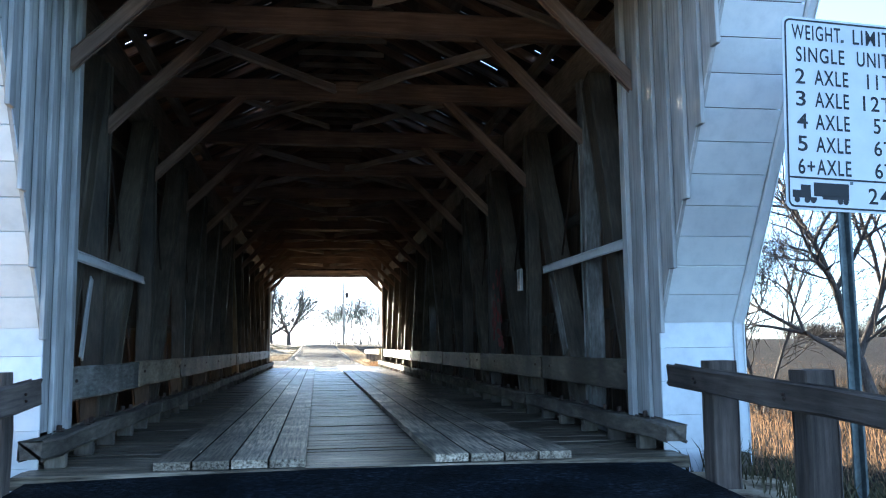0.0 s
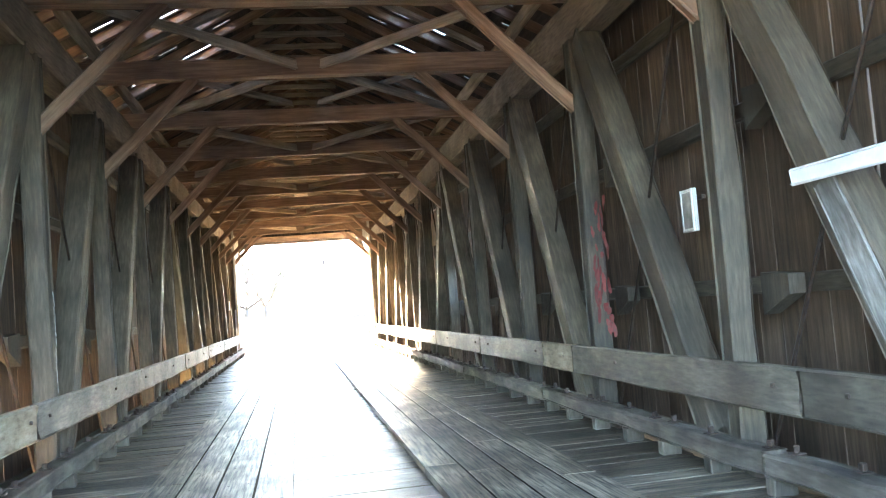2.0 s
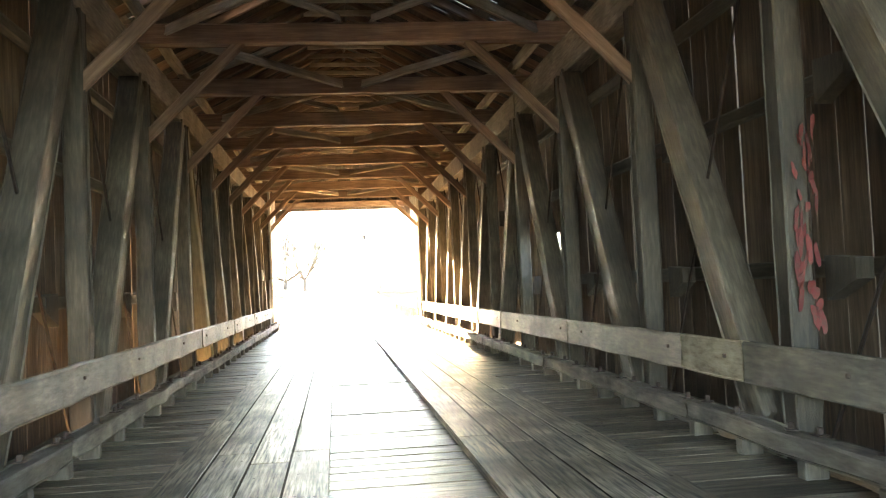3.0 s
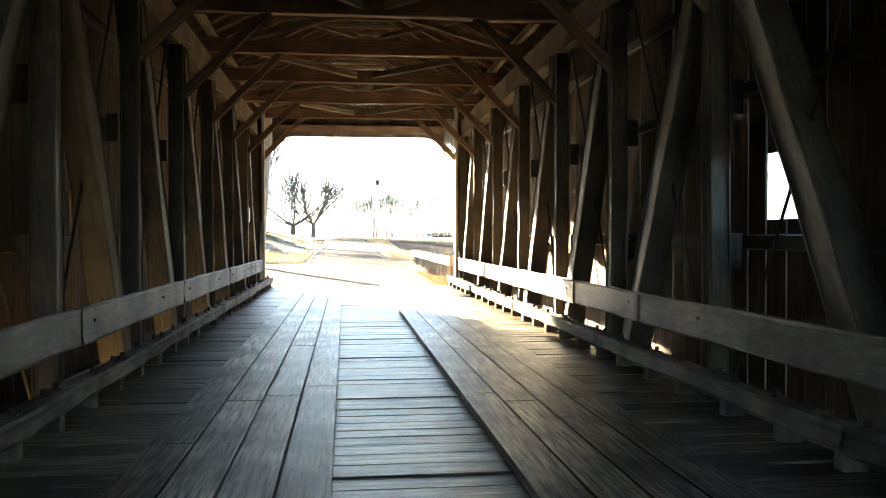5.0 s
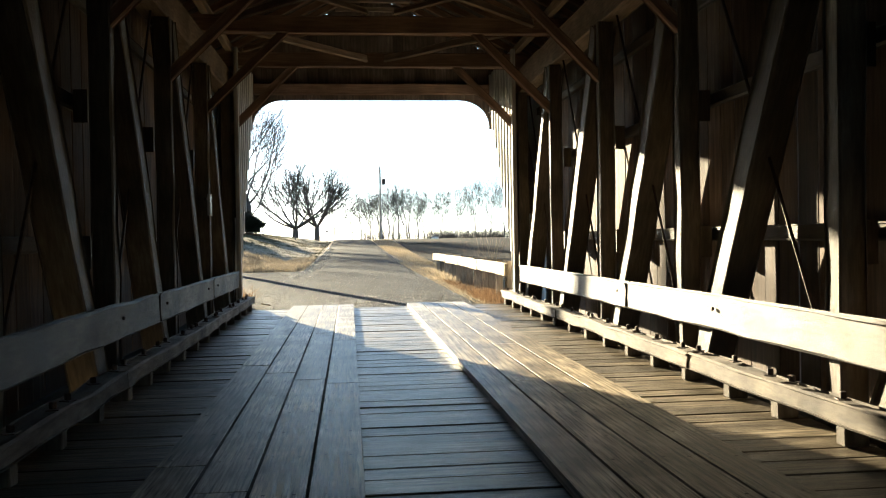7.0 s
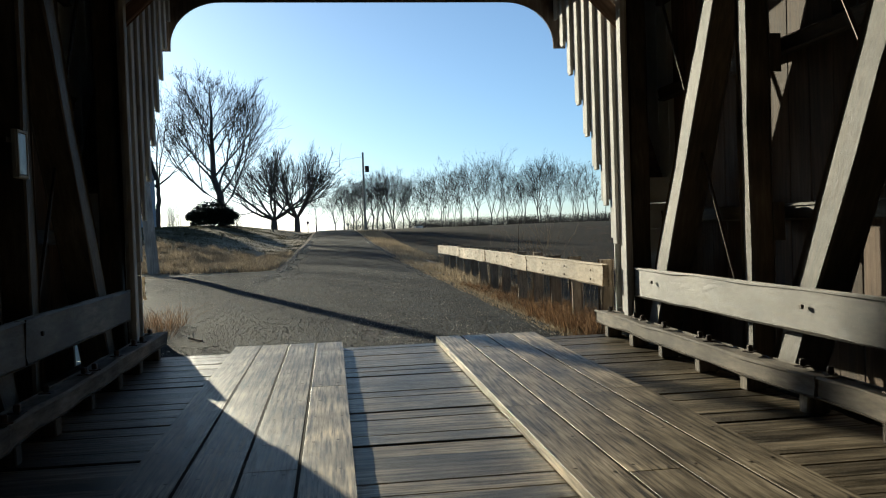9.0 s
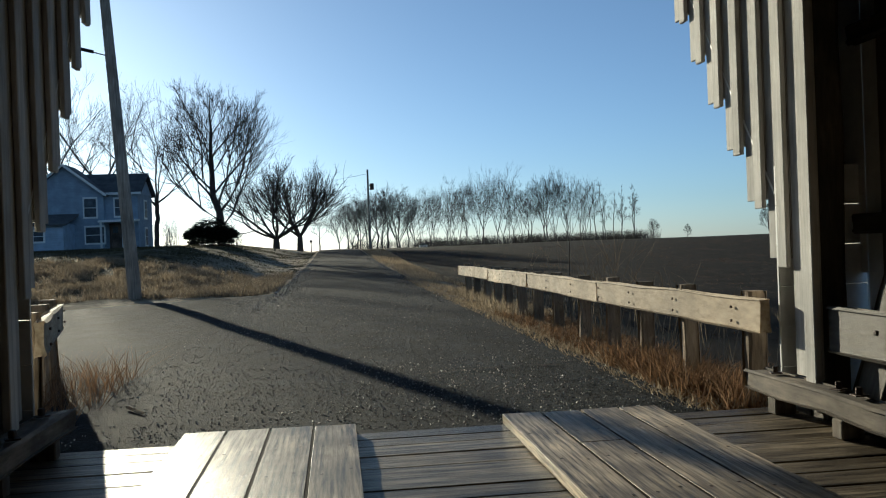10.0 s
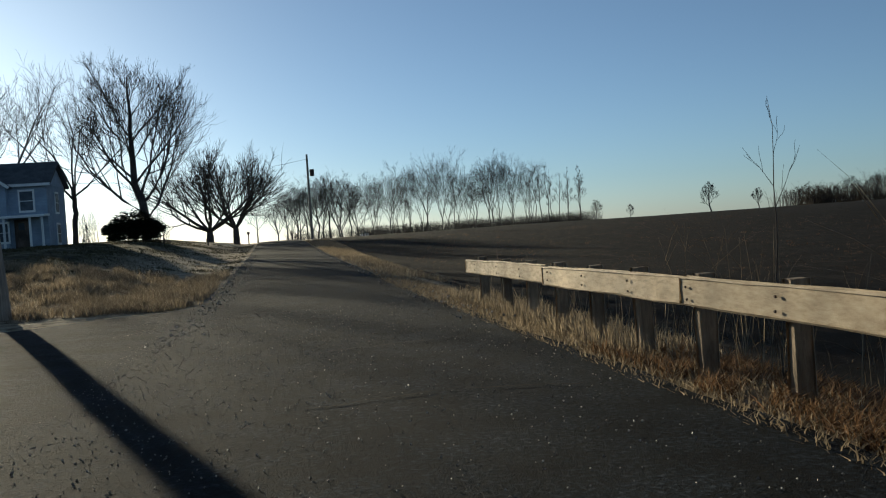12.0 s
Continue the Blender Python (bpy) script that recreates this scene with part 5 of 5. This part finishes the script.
blades("fence_weeds", clumps(3600, 2.2, 2.75, 33.9, 36.6, 0.3, 0.0), 0.08, 0.38, 0.004, 12, RUST_GRASS, "tall russet dead weeds against the fence", 0.8)
blades("portal_weeds", scatter(1700, -3.5, -2.5, 34.2, 37.2), 0.08, 0.5, 0.003, 6, RUST_GRASS, "russet dead weeds by the portal", 0.9)
blades("bank_grass", clumps(56000, -17, -2.4, 53.2, 68, 0.9, 0.16), 0.06, 0.36, 0.008, 7, GRASS, "rough dry grass on the bank by the pole", 0.9)
blades("lawn_grass", clumps(36000, -28, -2.5, 66, 114, 2.5), 0.04, 0.15, 0.016, 8, LAWN, "dry yellow lawn grass in shade-darkened tones", 0.9)
blades("field_grass", scatter(24000, 4.5, 26, 4, 34), 0.1, 0.5, 0.008, 9, RUST_GRASS, "rough dry grass beside the creek", 0.6)
blades("approach_grass", scatter(7000, 2.6, 6.5, -5, 3.0), 0.06, 0.35, 0.006, 10, LAWN, "rough dry grass beside the approach", 0.6)
blades("field_stubble", clumps(9000, 4.6, 40, 36, 110, 2.0, 0.14), 0.03, 0.1, 0.008, 11, RUST_GRASS, "pale stubble left on the ploughed field", 1.2)

# ---- loose gravel on the road by the deck and along its edges ----
def gravel(name, spots, lo, hi, seed, label):
    rr = random.Random(seed)
    v, f = [], []
    for x, y in spots:
        z = max(road_z(y), ground_z(x, y)) + 0.028
        q = rr.uniform(lo, hi)
        o = len(v)
        an = rr.uniform(0, 6.28)
        for k in range(4):
            w = q * rr.uniform(0.6, 1.0)
            v.append((x + w * math.cos(an + 1.57 * k), y + w * math.sin(an + 1.57 * k), z))
        v += [(x, y, z + q * rr.uniform(0.5, 0.9)), (x, y, z - q)]
        f += [[o + k, o + (k + 1) % 4, o + 4] for k in range(4)] + [[o + (k + 1) % 4, o + k, o + 5] for k in range(4)]
    ob = put(name, mesh_from(name, v, f), STONES, None)
    return tagged(ob, label, "gravel", kind="stuff")


gravel("gravel", [(r.uniform(-7.2, 1.9) if k % 2 else r.gauss(-3.0, 1.0), r.uniform(37.2, 50)) for k in range(7000)] + [(r.uniform(-2.4, 1.9), r.uniform(33.9, 37.2)) for k in range(1500)], 0.004, 0.012, 1, "loose pale gravel strewn over the road mouth")
gravel("gravel", [(r.choice((-1, 1)) * r.gauss(2.1, 0.2), r.uniform(46, 90)) for _ in range(1200)], 0.01, 0.03, 2, "loose gravel along the road edges")
gravel("gravel", [(r.uniform(-2.0, 2.1), 33.75 + abs(r.gauss(0, 1.6))) for _ in range(1800)], 0.004, 0.011, 3, "fine gravel at the end of the deck")

# ---- cracks across the old asphalt ----
def crack(spots, width, seed, label):
    """A thin wavering seam of dirt, laid on the asphalt between spots (x, y)."""
    rr = random.Random(seed)
    v, f = [], []
    for (ax, ay), (bx, by) in zip(spots, spots[1:]):
        n = max(4, int(math.hypot(bx - ax, by - ay) / 0.12))
        for k in range(n):
            u = k / n
            x, y = ax + (bx - ax) * u + rr.gauss(0, 0.018), ay + (by - ay) * u + rr.gauss(0, 0.018)
            z = road_z(y) + 0.03 * (1 - min(1, (x / 2.2) ** 2)) - 0.004
            w = width * rr.uniform(0.3, 1.0)
            o = len(v)
            v += [(x, y - w, z), (x, y + w, z)] if abs(bx - ax) > abs(by - ay) else [(x + w, y, z), (x - w, y, z)]
            if o and k:
                f.append([o - 2, o, o + 1, o - 1])
    ob = put("road_crack", mesh_from("road_crack", v, f), SEAM, None)
    return tagged(ob, label, "crack", kind="stuff")


for n_, pts_ in enumerate((((-0.6, 41.2), (0.5, 41.4), (1.7, 41.1)), ((-1.9, 38.3), (-0.4, 38.6), (0.3, 38.5)), ((-2.0, 44.6), (-0.3, 44.2), (1.6, 44.6)), ((0.2, 36.2), (1.2, 36.5), (1.9, 36.4)))):
    crack(pts_, 0.02, 60 + n_, "thin dirty crack across worn asphalt")

# ---- a stray stick on the road ----
for ax, ay, bx, by in ((-2.2, 35.17, -2.01, 34.88),):
    st = thing("stick", (ax, ay, road_z(ay)), label="pale broken stick lying on the road", category="stick")
    timber("stem", (ax, ay, road_z(ay) + 0.045), (bx, by, road_z(by) + 0.04), 0.022, 0.016, FENCE_WOOD, st, (0, 0, 1), 3, wob=0.004)

# ---- utility poles ----
def utility_pole(at, height, lean, label):
    x, y = at
    g = ground_z(x, y)
    t = thing("utility_pole", (x, y, g), label=label, category="utility pole", group="utility poles")
    n, sides = 10, 12
    v, f = [], []
    for k in range(n + 1):
        u = k / n
        rad = 0.2 - 0.07 * u
        for j in range(sides):
            an = 2 * math.pi * j / sides
            v.append((x + lean * height * u + rad * math.cos(an), y + rad * math.sin(an), g - 0.4 + (height + 0.4) * u))
    for k in range(n):
        for j in range(sides):
            o = k * sides
            f.append([o + j, o + (j + 1) % sides, o + sides + (j + 1) % sides, o + sides + j])
    f.append(list(range(n * sides, (n + 1) * sides)))
    put("pole", mesh_from("pole", v, f, True), POLE_WOOD, t)
    return t, g


pole, pg = utility_pole((-6.35, 54.0), 10.5, -0.065, "grey weathered utility pole standing in rough grass")
hz_ = pg + 7.1
px_ = -6.35 - 0.065 * 7.1
rod("bracket", (px_, 54.0, hz_), (px_ - 0.5, 53.9, hz_ + 0.12), 0.02, IRON, pole)
rod("insulator", (px_ - 0.45, 53.9, hz_ + 0.12), (px_ - 0.8, 53.87, hz_ + 0.2), 0.05, IRON, pole, 8)


def wire(name, a, b, sag, n=14, rad=0.012):
    a, b = Vector(a), Vector(b)
    v, f = [], []
    for k in range(n + 1):
        u = k / n
        p = a.lerp(b, u) - Vector((0, 0, sag * 4 * u * (1 - u)))
        v += [p + Vector((0, 0, rad)), p + Vector((rad * 0.87, 0, -rad * 0.5)), p + Vector((-rad * 0.87, 0, -rad * 0.5))]
    for k in range(n):
        for j in range(3):
            f.append([3 * k + j, 3 * k + (j + 1) % 3, 3 * k + 3 + (j + 1) % 3, 3 * k + 3 + j])
    ob = put(name, mesh_from(name, v, f), BLACK_INK, None)
    return tagged(ob, "thin dark overhead cable", "cable", group="overhead cables")


wire("cable", (px_ - 0.78, 53.87, hz_ + 0.2), (-40, 50, 8.6), 1.0)
pole2, _ = utility_pole((4.4, 150), 12.5 - ground_z(4.4, 150), 0.0, "distant dark utility pole with a transformer")
rod("transformer", (4.95, 150, 9.6), (4.95, 150, 10.5), 0.3, IRON, pole2, 10)
rod("bracket", (4.4, 150, 10.2), (4.95, 150, 10.2), 0.05, IRON, pole2)
wire("cable", (4.4, 150, 11.9), (-30, 140, 10.2), 1.4, rad=0.02)

# ---- mailbox and marker posts by the far road ----
mb = thing("mailbox", (-3.3, 128, ground_z(-3.3, 128)), label="small dark roadside mailbox on a post", category="mailbox")
mg = ground_z(-3.3, 128)
timber("post", (-3.3, 128, mg - 0.2), (-3.3, 128, mg + 1.1), 0.1, 0.1, DARK_FENCE, mb, (1, 0, 0), 1)
put("box", box_mesh(0.28, 0.55, 0.28, 0.06, "mb"), IRON, mb, pose(-3.3, 127.9, mg + 1.24))
mk = thing("marker_post", (-6.2, 110, ground_z(-6.2, 110)), label="short dark post at the edge of the lawn", category="post")
timber("post", (-6.2, 110, ground_z(-6.2, 110) - 0.2), (-6.2, 110, ground_z(-6.2, 110) + 0.75), 0.14, 0.14, DARK_FENCE, mk, (1, 0, 0), 1)

# ---- farmhouse ----
def prism(pts, y0, y1):
    """An outline in x and z, run from y0 to y1."""
    n = len(pts)
    v = [(x, y0, z) for x, z in pts] + [(x, y1, z) for x, z in pts]
    f = [list(range(n)), list(range(2 * n - 1, n - 1, -1))] + [[k, n + k, n + (k + 1) % n, (k + 1) % n] for k in range(n)]
    me = mesh_from("prism", v, f)
    bm = bmesh.new(); bm.from_mesh(me)
    bmesh.ops.recalc_face_normals(bm, faces=bm.faces)
    bm.to_mesh(me); bm.free()
    return me


def farmhouse():
    g = 1.75
    t = thing("farmhouse", (-22, 100, g), label="two-storey pale farmhouse with a front gable and grey roof", category="house")
    XA, XB, GA, GB = -31.0, -16.4, -24.8, -18.95
    eave, ridge, peak = 6.55, 8.3, 8.85
    put("wall", box_mesh(XB - XA, 5.4, eave - g + 0.6, 0.01, "hw"), HOUSE_WALL, t, pose((XA + XB) / 2, 102.9, (eave + g - 0.6) / 2))
    gm = (GA + GB) / 2
    put("wall", prism([(GA, g - 0.6), (GB, g - 0.6), (GB, eave), (gm, peak - 0.12), (GA, eave)], 99.6, 102.5), HOUSE_WALL, t)
    # roof slabs
    def slab(name, a, b, c, d, th=0.14):
        v = [Vector(q) for q in (a, b, c, d)]
        nn = (v[1] - v[0]).cross(v[3] - v[0]).normalized() * th
        vs = v + [q - nn for q in v]
        put(name, mesh_from(name, vs, [[0, 1, 2, 3], [7, 6, 5, 4], [0, 4, 5, 1], [1, 5, 6, 2], [2, 6, 7, 3], [3, 7, 4, 0]]), HOUSE_ROOF, t)
    ym = 102.9
    slab("roof", (XA - 0.3, 99.9, eave - 0.05), (XB + 0.35, 99.9, eave - 0.05), (XB + 0.35, ym, ridge), (XA - 0.3, ym, ridge))
    slab("roof", (XB + 0.35, 105.9, eave - 0.05), (XA - 0.3, 105.9, eave - 0.05), (XA - 0.3, ym, ridge), (XB + 0.35, ym, ridge))
    put("gable_wall", prism([(XB - 0.12, eave - 0.1), (XB, eave - 0.1), (XB, eave), (XB - 0.12, eave)], 100.3, 105.5), HOUSE_WALL, t)
    gv = [(XB, 100.2, eave), (XB, 105.6, eave), (XB, ym, ridge - 0.12), (XB - 0.1, 100.2, eave), (XB - 0.1, 105.6, eave), (XB - 0.1, ym, ridge - 0.12)]
    put("gable_wall", mesh_from("gable", gv, [[0, 1, 2], [5, 4, 3], [0, 3, 4, 1], [1, 4, 5, 2], [2, 5, 3, 0]]), HOUSE_WALL, t)
    slab("roof", (GA - 0.35, 99.2, eave - 0.25), (gm, 99.2, peak), (gm, ym, peak), (GA - 0.35, ym, eave - 0.25))
    slab("roof", (gm, 99.2, peak), (GB + 0.35, 99.2, eave - 0.25), (GB + 0.35, ym, eave - 0.25), (gm, ym, peak))
    for s, xe in ((-1, GA - 0.35), (1, GB + 0.35)):
        timber("bargeboard", (xe, 99.17, eave - 0.33), (gm, 99.17, peak - 0.08), 0.05, 0.2, WHITE, t, (0, 1, 0), 1, wob=0.001)
    timber("fascia", (XA - 0.3, 99.88, eave - 0.13), (XB + 0.35, 99.88, eave - 0.13), 0.05, 0.2, WHITE, t, (0, 1, 0), 2, wob=0.001)

    def window(x, y, z, w, h, side=False):
        c = pose(x, y, z, 0, 0, 90 if side else 0)
        wd = put("window", box_mesh(w + 0.24, 0.08, h + 0.24, 0.01, "wf"), WHITE, t, c)
        for dz in (-h / 4, h / 4):
            put("pane", box_mesh(w, 0.02, h / 2 - 0.05, 0.004, "wp"), HOUSE_GLASS, wd, c @ pose(0, -0.045, dz))
    window(-25.3, 99.95, 5.25, 0.85, 1.4)
    window(-19.95, 99.57, 5.3, 0.9, 1.5)
    window(-17.75, 100.17, 5.3, 0.85, 1.4)
    window(-19.65, 99.57, 3.1, 1.4, 1.3)
    window(-16.38, 102.9, 5.2, 0.8, 1.4, True)
    window(-16.38, 102.9, 2.9, 0.8, 1.4, True)
    # porch by the door
    put("porch_roof", box_mesh(2.9, 1.6, 0.16, 0.02, "pr"), WHITE, t, pose(-17.75, 99.5, 4.2, 4))
    for px in (-19.0, -17.3, -16.5):
        timber("porch_post", (px, 98.85, g - 0.4), (px, 98.85, 4.15), 0.14, 0.14, WHITE, t, (1, 0, 0), 2, wob=0.001)
    put("porch_floor", box_mesh(2.9, 1.6, 0.6, 0.02, "pf"), CONCRETE, t, pose(-17.75, 99.5, g - 0.15))
    dr = put("door", box_mesh(0.95, 0.06, 2.1, 0.01, "dr"), DARK_FENCE, t, pose(-18.2, 100.16, g + 1.2))
    put("pane", box_mesh(0.4, 0.02, 0.5, 0.004, "dp"), HOUSE_GLASS, dr, pose(-18.2, 100.12, g + 1.75))
    # lean-to
    put("lean_to", prism([(-30.5, g - 0.6), (-21.2, g - 0.6), (-21.2, 4.0), (-30.5, 4.0)], 96.6, 99.7), HOUSE_WALL, t)
    slab("lean_to_roof", (-30.8, 96.2, 3.95), (-20.85, 96.2, 3.95), (-20.85, 99.75, 4.9), (-30.8, 99.75, 4.9))
    window(-23.0, 96.57, 3.05, 0.7, 0.8)
    window(-27.5, 96.57, 3.0, 0.7, 0.8)
    return t


farmhouse()

# small white shed by the far wood
shed = thing("shed", (37.3, 396, ground_z(37.3, 396)), label="tiny distant white shed before the far wood", category="shed")
sz = ground_z(37.3, 396)
put("wall", box_mesh(3.4, 3, 2.6, 0.05, "sw"), WHITE, shed, pose(37.3, 396, sz + 1.2))
put("roof", prism([(35.4, sz + 2.45), (39.2, sz + 2.45), (37.3, sz + 3.6)], 394.3, 397.7), HOUSE_ROOF, shed)

# far white farm building on the field horizon
barn = thing("barn", (232, 360, ground_z(232, 360)), label="tiny distant white farm building", category="barn")
bz = ground_z(232, 360)
put("wall", box_mesh(14, 8, 3.2, 0.05, "bw"), WHITE, barn, pose(232, 360, bz + 1.4))
put("roof", prism([(224.6, bz + 2.9), (239.4, bz + 2.9), (238.5, bz + 4.6), (225.5, bz + 4.6)], 355.6, 364.4), HOUSE_ROOF, barn)
